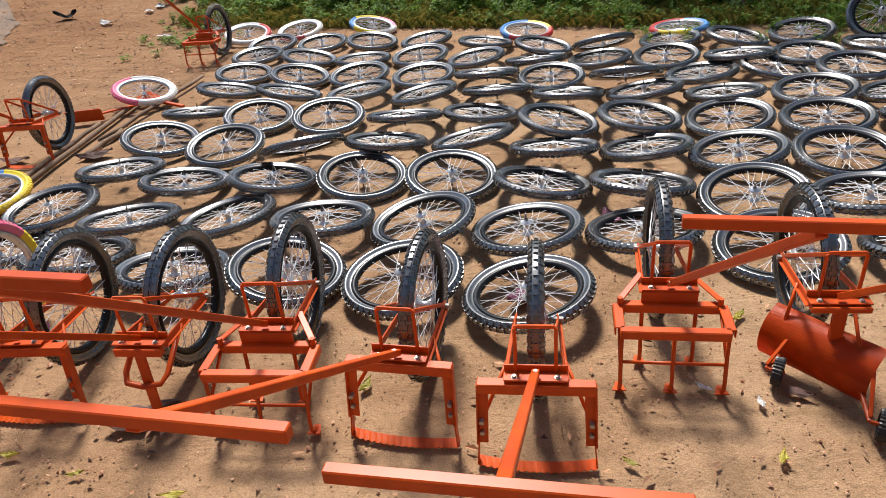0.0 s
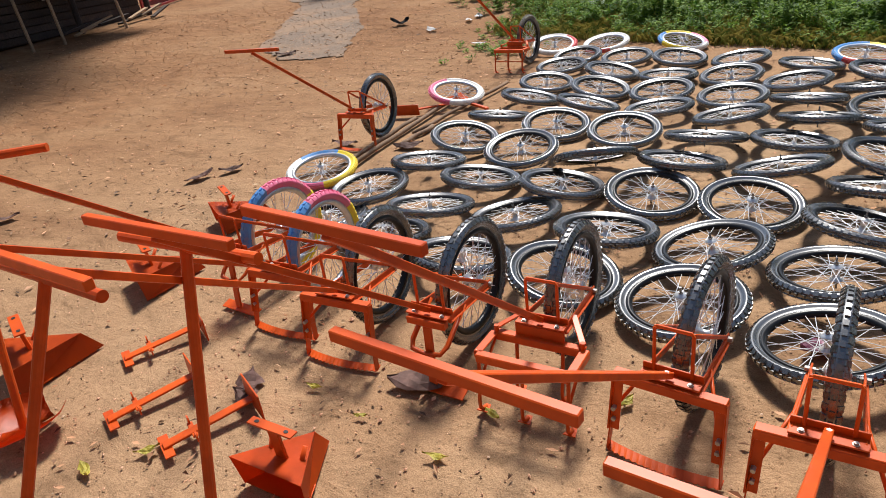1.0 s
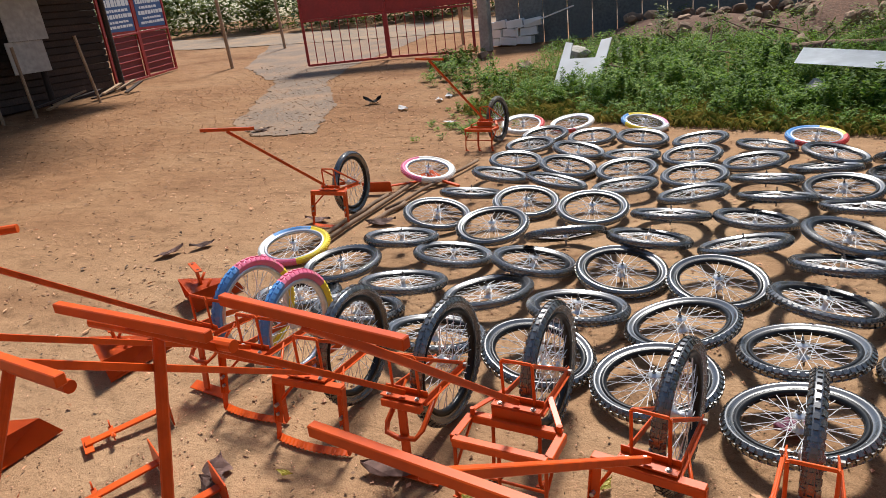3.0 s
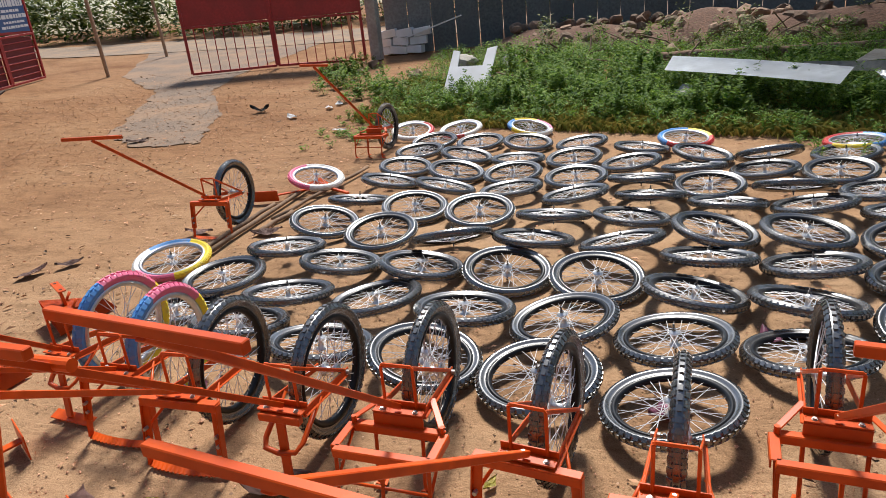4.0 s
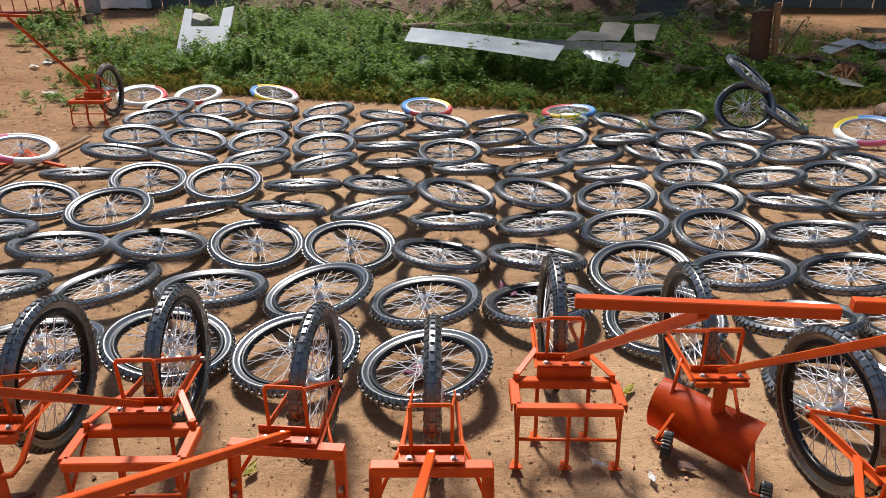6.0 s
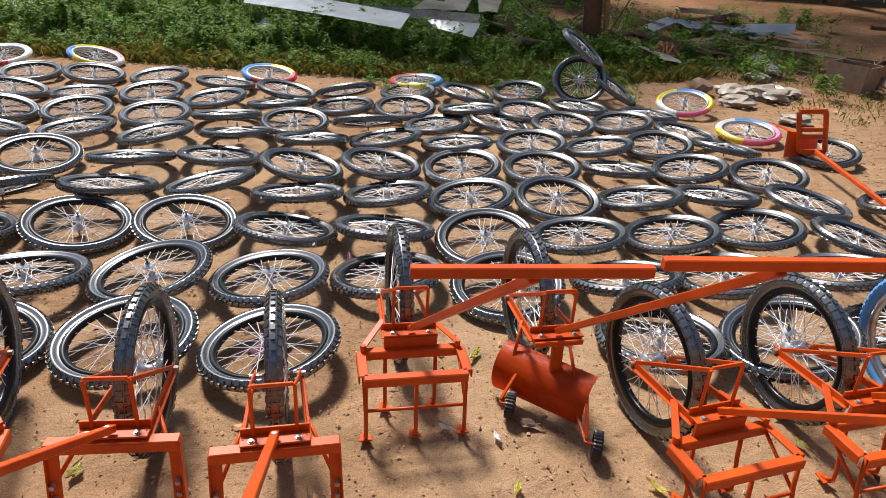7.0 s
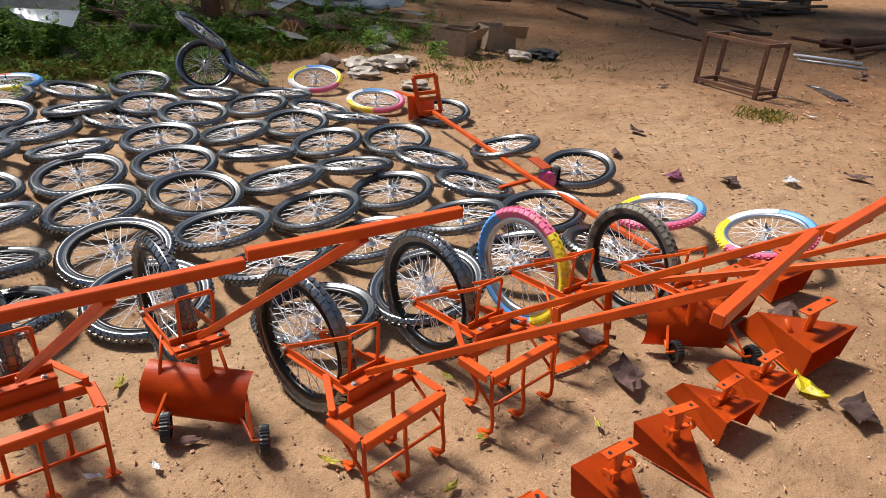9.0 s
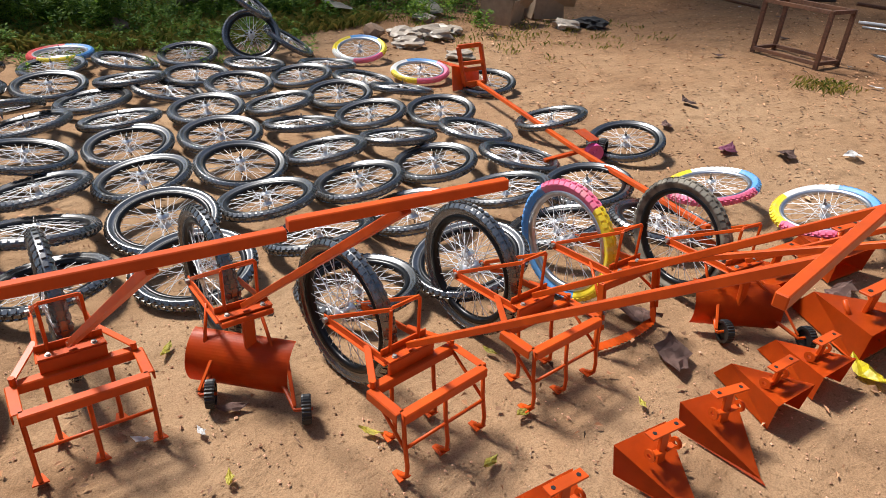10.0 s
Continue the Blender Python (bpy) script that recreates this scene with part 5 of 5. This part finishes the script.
        bar(bm, ((ax + bx) / 2, (ay + by) / 2 + o, z0), ((ax + bx) / 2, (ay + by) / 2 + o, z1), math.hypot(bx - ax, by - ay), 0.03, (-(by - ay), bx - ax, 0), 0.004)
        part(name, bm, material, t)
    return t


fence(-5.3, 16.6, 1.2, 18.6, 2.3, GREY_FENCE, "weathered grey board fence behind the weeds")
fence(1.2, 18.6, 9.5, 14.8, 2.0, GREY_FENCE, "weathered grey board fence behind the rubble")
fence(9.5, 14.8, 15.5, 11.5, 1.8, GREY_FENCE, "weathered grey board fence at the scrap heap")
for x, y in ((-4.3, 17.0),):
    t = thing("white_bricks", "stack of white painted blocks against the fence", "blocks")
    for k in range(9):
        bm = bmesh.new()
        box(bm, pose(x - 1.1 + 0.42 * (k % 3) + 0.1 * (k // 3), y - 0.5, gz(x, y) + 0.1 + 0.19 * (k // 3), 0, r.uniform(-9, 9), r.uniform(-12, 12)), 0.4, 0.2, 0.18, 0.01)
        part("white_block", bm, WHITE_PAINT, t)
    bm = bmesh.new()
    bar(bm, (x - 0.5, y - 0.6, gz(x, y) + 0.35), (x + 0.9, y - 0.5, gz(x, y) + 0.75), 0.12, 0.03)
    part("white_plank", bm, WHITE_PAINT, t)


def trunk(x, y, rad, h, label, lean=0.0):
    bm = bmesh.new()
    pts = [(x + lean * k / 8 + 0.04 * math.sin(k), y + 0.03 * math.cos(2 * k), gz(x, y) - 0.1 + h * k / 8) for k in range(9)]
    sweep(bm, pts, rad, 14)
    for v in bm.verts:
        k = (v.co.z - gz(x, y)) / h
        c = Vector((x + lean * k, y, v.co.z))
        v.co = c + (v.co - c) * (1.25 - 0.5 * k + 0.35 * max(0, 0.08 - k) / 0.08 + 0.12 * noise.noise(v.co * 3))
    t = thing("tree", label, "tree")
    part("trunk", bm, BARK, t, smooth=True)
    for k in range(5):
        a = 6.28 * k / 5 + 0.4
        bm = bmesh.new()
        top = Vector((x + lean, y, gz(x, y) + h * 0.93))
        sweep(bm, [top, top + Vector((0.6 * math.cos(a), 0.6 * math.sin(a), 0.6)), top + Vector((1.5 * math.cos(a), 1.5 * math.sin(a), 1.0))], rad * 0.4, 8)
        part("limb", bm, BARK, t, smooth=True)
    return t


trunk(-11.6, 7.45, 0.105, 3.8, "bare brown tree trunk in front of the hut", -0.05)
trunk(4.74, 14.53, 0.15, 3.6, "brown tree trunk standing at the fence")
# trees not known to stand here, added to shade the far scrap yard
for x, y in ((12.6, 12.2), (15.2, 9.2), (17.0, 5.6)):
    trunk(x, y, 0.16, 3.4, "brown tree added to shade the scrap yard")


def crown_mesh(cx, cy, cz, n, seed, wide):
    rr = np.random.RandomState(seed)
    verts, faces = [], []
    for k in range(n):
        d = rr.normal(0, 1, 3)
        d /= np.linalg.norm(d)
        c = np.array([cx, cy, cz]) + d * np.array([wide, wide, 1.3]) * (0.5 + 0.5 * rr.rand()) * (1 + 0.25 * math.sin(5 * d[0] + 3 * d[1]))
        o = rr.normal(0, 1, 3)
        o /= np.linalg.norm(o)
        s = np.cross(o, rr.normal(0, 1, 3))
        s /= np.linalg.norm(s)
        l = rr.uniform(0.06, 0.14)
        m = len(verts)
        verts += [tuple(c - o * l), tuple(c + s * l * 0.4), tuple(c + o * l), tuple(c - s * l * 0.4)]
        faces.append((m, m + 1, m + 2, m + 3))
    me = bpy.data.meshes.new("crown")
    me.from_pydata(verts, [], faces)
    me.materials.append(BUSH)
    return me


# unseen crowns, widened and shifted so their shade falls on hut, weeds and yard
trees = [o for o in scene.collection.objects if o.name.startswith("tree")]
for o, (cx, cy, cz) in zip(trees, ((-11.9, 8.6, 4.9), (4.9, 14.2, 5.2), (10.9, 11.3, 5.2), (14.2, 8.6, 5.0), (16.2, 5.6, 5.0))):
    part("crown", crown_mesh(cx, cy, cz, 13000, 3, 4.2), None, o, "leafy green crown added above the view for shade")

# ---- unseen wall added behind the camera to cut sky fill ----
PLASTER = mat("dark_mud_plaster", (0.16, 0.11, 0.075), 0.95, grain=14, vary=0.25, bump=0.3, blot=1.5, tint=(0.1, 0.07, 0.05))
bm = bmesh.new()
box(bm, pose(0.5, -1.6, 2.0), 19.0, 0.25, 4.6, 0.01)
tagged(new("fill_block_wall", mesh_of("fill_block_wall", bm, PLASTER)), "plain dark plastered wall added unseen to cut sky fill", "wall", kind="structure")

# ---- gate, hut and poster gate ----
def red_gate(a, b, label, h=2.3, grille=1.0, posters=False, rails=False):
    (x0, y0), (x1, y1) = a, b
    t = thing("metal_gate", label, "gate", "red metal gates")
    z0, z1 = gz(x0, y0), gz(x1, y1)
    A, B = Vector((x0, y0, z0 + 0.06)), Vector((x1, y1, z1 + 0.06))
    up = Vector((0, 0, 1))
    side = (B - A).cross(up).normalized()
    for p, q, n in ((A, A + up * h, "stile"), (B, B + up * h, "stile"), (A, B, "bottom_rail"), (A + up * h, B + up * h, "top_rail"), (A + up * grille, B + up * grille, "middle_rail")):
        bm = bmesh.new()
        bar(bm, p, q, 0.06, 0.05, side if n == "stile" else up, 0.004)
        part(n, bm, GATE_RED, t)
    n = 9
    if rails:
        for k in range(1, 7):
            bm = bmesh.new()
            rod(bm, A + up * grille * k / 7, B + up * grille * k / 7, 0.012, 8)
            part("rail_bar", bm, GATE_RED, t)
        bm = bmesh.new()
        bar(bm, A.lerp(B, 0.5) + up * 0.03 - side * 0.05, A.lerp(B, 0.5) + up * (grille - 0.03) - side * 0.05, (B - A).length * 0.96, 0.004, side)
        part("backing_sheet", bm, mat("dull_red_sheet", (0.2, 0.02, 0.02), 0.6, grain=20, vary=0.2, bump=0.1), t)
    else:
        for k in range(1, n):
            p = A.lerp(B, k / n)
            bm = bmesh.new()
            rod(bm, p, p + up * grille, 0.011, 8)
            part("upright_bar", bm, GATE_RED, t)
    bm = bmesh.new()
    bar(bm, A.lerp(B, 0.5) + up * (grille + 0.03), A.lerp(B, 0.5) + up * (h - 0.03), (B - A).length - 0.06, 0.006, side)
    sheet = part("sheet", bm, GATE_RED, t)
    if posters:
        c = A.lerp(B, 0.5) + up * (grille + 0.03)
        d = (B - A).normalized()
        w = (B - A).length - 0.14
        bm = bmesh.new()
        bar(bm, c + side * 0.014 + up * 0.06, c + side * 0.014 + up * (h - grille - 0.1), w, 0.004, side)
        poster = part("poster", bm, POSTER, t, "blue printed poster with pale lettering")
        for row, (zz, hh, f) in enumerate(((0.14, 0.06, 0.8), (0.25, 0.05, 0.6), (0.36, 0.09, 0.85), (0.5, 0.06, 0.7), (0.62, 0.16, 0.9), (0.86, 0.1, 0.8))):
            k0 = -f / 2 * w
            while k0 < f / 2 * w - 0.04:
                l = r.uniform(0.05, 0.16)
                m = c + side * 0.0185 + d * (k0 + l / 2) + up * (zz + hh / 2)
                bm = bmesh.new()
                bar(bm, m - up * hh / 2, m + up * hh / 2, l, 0.002, side, 0)
                part("lettering_bar", bm, POSTER_INK, poster)
                k0 += l + 0.025
    return t


red_gate((-9.3, 14.45), (-7.6, 15.3), "red metal gate leaf with bars below a sheet")
red_gate((-7.55, 15.32), (-5.5, 15.6), "red metal gate leaf with bars below a sheet")
red_gate((-13.25, 12.3), (-13.55, 13.55), "red metal gate leaf with blue printed poster", 2.5, 1.05, True, True)
red_gate((-13.56, 13.6), (-13.85, 14.85), "red metal gate leaf with blue printed poster", 2.5, 1.05, True, True)
for x, y, h in ((-5.3, 15.85, 2.5),):
    bm = bmesh.new()
    z = gz(x, y)
    box(bm, pose(x, y, z + h / 2), 0.24, 0.24, h, 0.015)
    tagged(new("gate_post", mesh_of("gate_post", bm, CONCRETE)), "grey concrete gate post beside the red gate", "gate post", "gate posts")

hut = thing("hut", "dark wooden plank hut with tin roof and leaning boards", "hut")
for k in range(20):
    z = 0.12 + k * 0.14
    for (x0, y0), (x1, y1) in (((-13.1, 12.1), (-13.0, 8.3)), ((-13.0, 8.25), (-14.6, 3.0))):
        bm = bmesh.new()
        g = gz(-13, 9)
        j = r.uniform(-0.02, 0.02)
        bar(bm, (x0 + j, y0, g + z), (x1 + j, y1, g + z), 0.025, 0.125, (0, 0, 1), 0.003)
        part("wall_plank", bm, DARK_WOOD, hut)
for x, y in ((-12.85, 12.1), (-12.75, 10.2), (-12.75, 8.3), (-13.5, 5.6), (-14.4, 3.0)):
    bm = bmesh.new()
    rod(bm, (x, y, gz(x, y) - 0.05), (x, y, gz(x, y) + 2.9), 0.06, 10)
    part("post", bm, DARK_WOOD, hut)
# overhang stretched well past the wall so the hut front falls in shade
bm = bmesh.new()
plate(bm, [(-11.3, 12.4, 3.0), (-11.3, 2.0, 3.0), (-18, 2.0, 3.9), (-18, 12.4, 3.9)], 0.04)
part("roof", bm, GALV, hut, "grey tin roof with overhang stretched for shade")
bm = bmesh.new()
plate(bm, [(-13.2, 12.1, 0.2), (-17.9, 12.1, 0.2), (-17.9, 12.1, 3.8), (-13.2, 12.1, 3.3)], 0.06)
part("side_wall", bm, DARK_WOOD, hut)
# dark backing added so the plank gaps read as shade, not daylight
bm = bmesh.new()
plate(bm, [(-13.25, 12.1, 0.1), (-13.2, 8.3, 0.1), (-13.2, 8.3, 3.25), (-13.25, 12.1, 3.25)], 0.04)
plate(bm, [(-13.2, 8.28, 0.1), (-14.8, 3.0, 0.1), (-14.8, 3.0, 3.4), (-13.2, 8.28, 3.25)], 0.04)
part("inner_wall", bm, DARK_WOOD, hut)
for y, z0, h, w in ((10.0, 1.35, 1.0, 0.85), (9.9, 0.75, 0.6, 0.8)):
    bm = bmesh.new()
    bar(bm, (-12.62, y, gz(-12.6, y) + z0), (-12.66, y, gz(-12.6, y) + z0 + h), w, 0.02, (1, 0, 0))
    tagged(new("white_board", mesh_of("white_board", bm, mat("dirty_white_board", (0.4, 0.38, 0.34), 0.8, grain=10, vary=0.2, bump=0.1))), "dirty white board leaning on the hut wall", "board", "boards on the hut")
for (x0, y0), (x1, y1), h in (((-12.1, 9.3), (-12.2, 9.3), 1.3), ((-12.0, 10.7), (-12.1, 10.6), 1.35), ((-12.2, 8.7), (-12.3, 8.7), 1.2)):
    bm = bmesh.new()
    rod(bm, (x0, y0, gz(x0, y0) - 0.03), (x1, y1, gz(x1, y1) + h), 0.03, 8)
    tagged(new("timber_post", mesh_of("timber_post", bm, PALE_WOOD)), "short pale timber post in front of the hut", "post", "timber posts")
for k in range(9):
    bm = bmesh.new()
    x, y = -12.3 + r.uniform(-0.3, 0.25), r.uniform(9.0, 11.6)
    z = gz(x, y) + 0.05 + 0.05 * (k % 3)
    bar(bm, (x, y, z), (x + r.uniform(-0.2, 0.3), y + r.uniform(0.5, 0.9), z + r.uniform(0, 0.25)), 0.1, 0.03)
    tagged(new("scrap_plank", mesh_of("scrap_plank", bm, PALE_WOOD if k % 2 else DARK_WOOD)), "scrap plank lying at the foot of the hut", "plank", "planks at the hut")
for x, y in ((-12.0, 14.9), (-12.9, 18.5), (-6.5, 17.4)):
    bm = bmesh.new()
    rod(bm, (x, y, gz(x, y)), (x - 0.1, y, gz(x, y) + 2.4), 0.045, 8)
    tagged(new("timber_post", mesh_of("timber_post", bm, PALE_WOOD)), "weathered timber post by the road", "post", "road posts")

# ---- scrap on the open ground ----
t = thing("steel_table_frame", "rusty steel table frame without a top", "table frame")
CORN = [(8.85, 4.1), (8.64, 3.3), (9.05, 3.22), (9.26, 4.02)]
for k, (x, y) in enumerate(CORN):
    nx_, ny_ = CORN[(k + 1) % 4]
    bm = bmesh.new()
    bar(bm, (x, y, 0), (x, y, 0.62), 0.045, 0.045, (1, 0, 0))
    part("leg", bm, RUST, t)
    for z, n in ((0.6, "top_rail"), (0.07, "bottom_rail")):
        bm = bmesh.new()
        bar(bm, (x, y, z), (nx_, ny_, z), 0.04, 0.04)
        part(n, bm, RUST, t)
for k in range(14):
    x, y = r.uniform(9.8, 13.5), r.uniform(1.6, 7.6)
    if k < 20:
        x, y = 12.4 + r.gauss(0, 0.9), 5.6 + r.gauss(0, 1.1)
    a = r.uniform(-0.9, 0.9) + 2.2
    l = r.uniform(0.3, 1.0)
    z = gz(x, y) + 0.04 + 0.05 * r.random()
    bm = bmesh.new()
    rod(bm, (x, y, z), (x + l * math.cos(a), y + l * math.sin(a), gz(x, y) + 0.06 + r.uniform(0, 0.25)), r.uniform(0.012, 0.035), 8)
    tagged(new("scrap_pipe", mesh_of("scrap_pipe", bm, RUST if k % 4 else DARK_WOOD)), "rusty scrap pipe lying on the ground", "pipe", "scrap pipes")
for x, y, l, a, m, rad in ((13.59, 3.55, 1.86, -16, RUST, 0.070), (14.12, 3.33, 2.39, -10, RUST, 0.080), (13.77, 3.19, 2.60, -6, RUST, 0.040), (11.98, 3.50, 0.93, -73, WHITE_PAINT, 0.022), (11.70, 3.36, 0.92, -73, GALV, 0.016), (16.30, 2.84, 2.6, -22, mat("green_pipe_paint", (0.07, 0.13, 0.07), 0.6), 0.16)):
    bm = bmesh.new()
    a = radians(a)
    prof = [(rad, -l / 2), (rad, l / 2), (rad * 0.82, l / 2), (rad * 0.82, -l / 2)]
    lathe(bm, prof, 20)
    ob = tagged(new("scrap_pipe", mesh_of("scrap_pipe", bm, m, True)), "thick open scrap pipe lying on the ground", "pipe", "scrap pipes")
    ob.matrix_basis = pose(x, y, gz(x, y) + rad, 0, 90, math.degrees(a))

for a, b, w, d, m, lab in (((10.36, 3.35, 0.03), (9.59, 2.62, 0.03), 0.16, 0.03, DARK_WOOD, "dark weathered plank lying on the earth"), ((12.50, 7.16, 0.1), (14.11, 6.68, 0.1), 0.2, 0.18, RUST, "long rusty brown box beam on the ground")):
    bm = bmesh.new()
    bar(bm, a, b, w, d, bevel=0.008)
    tagged(new("scrap_beam", mesh_of("scrap_beam", bm, m)), lab, "beam", "scrap beams")
for k in range(26):
    u = r.random()
    x, y = 13.67 + 3.21 * u + r.gauss(0, 0.15), 6.38 + -1.02 * u + r.gauss(0, 0.2)
    a = -0.308 + r.gauss(0, 0.3)
    l, z = r.uniform(0.3, 0.8), 0.05 + 0.06 * (k % 4)
    bm = bmesh.new()
    bar(bm, (x - l * math.cos(a), y - l * math.sin(a), gz(x, y) + z), (x + l * math.cos(a), y + l * math.sin(a), gz(x, y) + z + r.uniform(-0.03, 0.06)), r.uniform(0.05, 0.16), r.uniform(0.03, 0.06), bevel=0.004)
    tagged(new("scrap_timber", mesh_of("scrap_timber", bm, (DARK_WOOD, RUST, STICK, DARK_WOOD)[k % 4])), "weathered timber in the scrap pile", "timber", "scrap timber")
panel("rusty_sheet", [(17.11, 10.91, 0.05), (16.36, 8.76, 0.04), (17.98, 9.97, 0.12), (18.45, 11.40, 0.12)], mat("orange_rust_sheet", (0.36, 0.13, 0.06), 0.8, grain=9, vary=0.3, bump=0.2, tint=(0.22, 0.08, 0.04)), "flat rusty orange steel sheet on the ground", 0.006)
panel("rusty_sheet", [(12.60, 3.08, 0.03), (13.05, 2.63, 0.03), (13.74, 2.58, 0.12), (13.67, 3.16, 0.10)], RUST, "small bent rusty steel sheet by the pipes", 0.006)
bm = bmesh.new()
box(bm, pose(17.13, 7.35, 0.3, 0, 0, 30), 0.45, 0.4, 0.75, 0.03)
tagged(new("concrete_block", mesh_of("concrete_block", bm, CONCRETE)), "rough grey concrete block in the scrap yard", "block")
for _ in range(60):
    x, y = 11.5 + r.gauss(0, 2.2), 3.0 + r.gauss(0, 1.6)
    leaf("paper_scrap" if r.random() < 0.3 else "dry_leaf", x, y, r.uniform(0.06, 0.2), WHITE_PAINT if r.random() < 0.2 else DRY_LEAF, "crumpled scrap of litter on the bare earth", 0.12, group="yard litter")

def crumple(name, x, y, s, material, label, category, flat=0.6, group=""):
    bm = bmesh.new()
    bmesh.ops.create_icosphere(bm, subdivisions=3, radius=1.0)
    o = Vector((r.uniform(-50, 50), 0, 0))
    for v in bm.verts:
        k = 1 + 0.5 * noise.noise(v.co * 1.7 + o) + 0.25 * noise.noise(v.co * 5 + o)
        v.co = Vector((v.co.x * s * k, v.co.y * s * k, v.co.z * s * k * flat))
    ob = new(name, mesh_of(name, bm, material))
    ob.matrix_basis = pose(x, y, gz(x, y) + s * flat * 0.55, 0, 0, r.uniform(0, 360))
    return tagged(ob, label, category, group)


for x, y, s in ((5.65, 6.65, 0.2), (5.95, 6.5, 0.22), (6.25, 6.6, 0.16), (5.4, 6.3, 0.16), (5.5, 5.6, 0.14), (6.5, 7.3, 0.14)):
    crumple("plastic_sack", x, y, s, BAG, "crumpled pale plastic sack on the ground", "sack", 0.36, "plastic sacks")
crumple("dark_rag", 8.25, 6.0, 0.2, DARK_CLOTH, "dark crumpled cloth beside cardboard", "rag", 0.35)
crumple("pale_rag", 7.85, 6.1, 0.17, BAG, "pale crumpled cloth beside cardboard", "rag", 0.4)
for x, y, s, a in ((7.35, 6.75, 0.42, 20), (8.15, 6.75, 0.42, -25), (7.75, 7.05, 0.35, 45)):
    t = thing("cardboard_box", "torn open brown cardboard box on bare earth", "box", "cardboard boxes", m=pose(x, y, gz(x, y), 0, 0, a))
    for p, q, n in (((-s / 2, 0), 90, "side"), ((s / 2, 0), 90, "side"), ((0, -s / 2), 0, "side"), ((0, s / 2), 0, "side")):
        bm = bmesh.new()
        lean = r.uniform(-18, 18)
        box(bm, pose(p[0], p[1], s * 0.36, lean, 0, q), s, 0.006, s * 0.72)
        part(n, bm, CARD, t)
    bm = bmesh.new()
    box(bm, pose(s * 0.4, -s * 0.6, s * 0.6, 35, 0, r.uniform(-30, 30)), s * 0.8, 0.006, s * 0.5)
    part("flap", bm, CARD, t)
for k in range(26):
    x, y = r.uniform(5.6, 8.6), r.uniform(7.7, 10.6)
    a = r.uniform(0, 180)
    w, d = r.uniform(0.5, 1.3), r.uniform(0.12, 0.45)
    m = pose(x, y, gz(x, y) + 0.08 + 0.14 * r.random(), r.uniform(-14, 14), r.uniform(-10, 10), a)
    panel("scrap_sheet", [m @ Vector(p) for p in ((-w / 2, -d / 2, 0), (w / 2, -d / 2, 0), (w / 2, d / 2, 0), (-w / 2, d / 2, 0))], (GALV, PALE_WOOD, RUST, CONCRETE)[k % 4], "scrap sheet on the heap behind the weeds", 0.008, group="scrap heap")
bm = bmesh.new()
for k in range(40):
    a0, a1 = r.uniform(0, 6.28), r.uniform(0, 6.28)
    c = Vector((5.75, 8.2, gz(5.75, 8.2)))
    sweep(bm, [c + Vector((0.3 * math.cos(a0), 0.25 * math.sin(a0), 0.03)), c + Vector((r.uniform(-0.1, 0.1), r.uniform(-0.1, 0.1), r.uniform(0.1, 0.28))), c + Vector((0.35 * math.cos(a1), 0.25 * math.sin(a1), 0.04))], 0.012, 5)
tagged(new("coir_heap", mesh_of("coir_heap", bm, mat("tan_rope", (0.4, 0.2, 0.08), 0.9, grain=40, vary=0.3, bump=0.3))), "heap of tan rope and coir on the ground", "rope heap", kind="stuff")
stump = thing("scrap_post", "rusty brown sheet post standing in the weeds", "post")
bm = bmesh.new()
bar(bm, (5.05, 8.75, 0.0), (5.0, 8.77, 0.86), 0.26, 0.05, (0.2, -1, 0))
part("rusty_sheet", bm, RUST, stump)
bm = bmesh.new()
bar(bm, (5.24, 8.68, 0.0), (5.13, 8.7, 0.95), 0.07, 0.04, (0.2, -1, 0))
part("split_plank", bm, mat("orange_split_wood", (0.38, 0.19, 0.08), 0.85, grain=30, vary=0.3, bump=0.3), stump)
for k in range(130):
    x, y = (4.6 + r.gauss(0, 0.5), 9.3 + r.gauss(0, 0.35)) if k < 60 else (r.uniform(-1, 7), 13.6 + r.gauss(0, 1.0))
    bm = bmesh.new()
    l = r.uniform(0.6, 1.4)
    a = r.uniform(0, 6.28)
    p = Vector((x, y, gz(x, y)))
    q = p + Vector((l * 0.7 * math.cos(a), l * 0.3 * math.sin(a), l * r.uniform(0.1, 0.5)))
    sweep(bm, [p, p.lerp(q, 0.5) + Vector((r.uniform(-0.1, 0.1), 0, 0.05)), q], r.uniform(0.008, 0.02), 5)
    tagged(new("dry_branch", mesh_of("dry_branch", bm, STICK)), "dry brown branch in the brush pile", "branch", "brush pile")
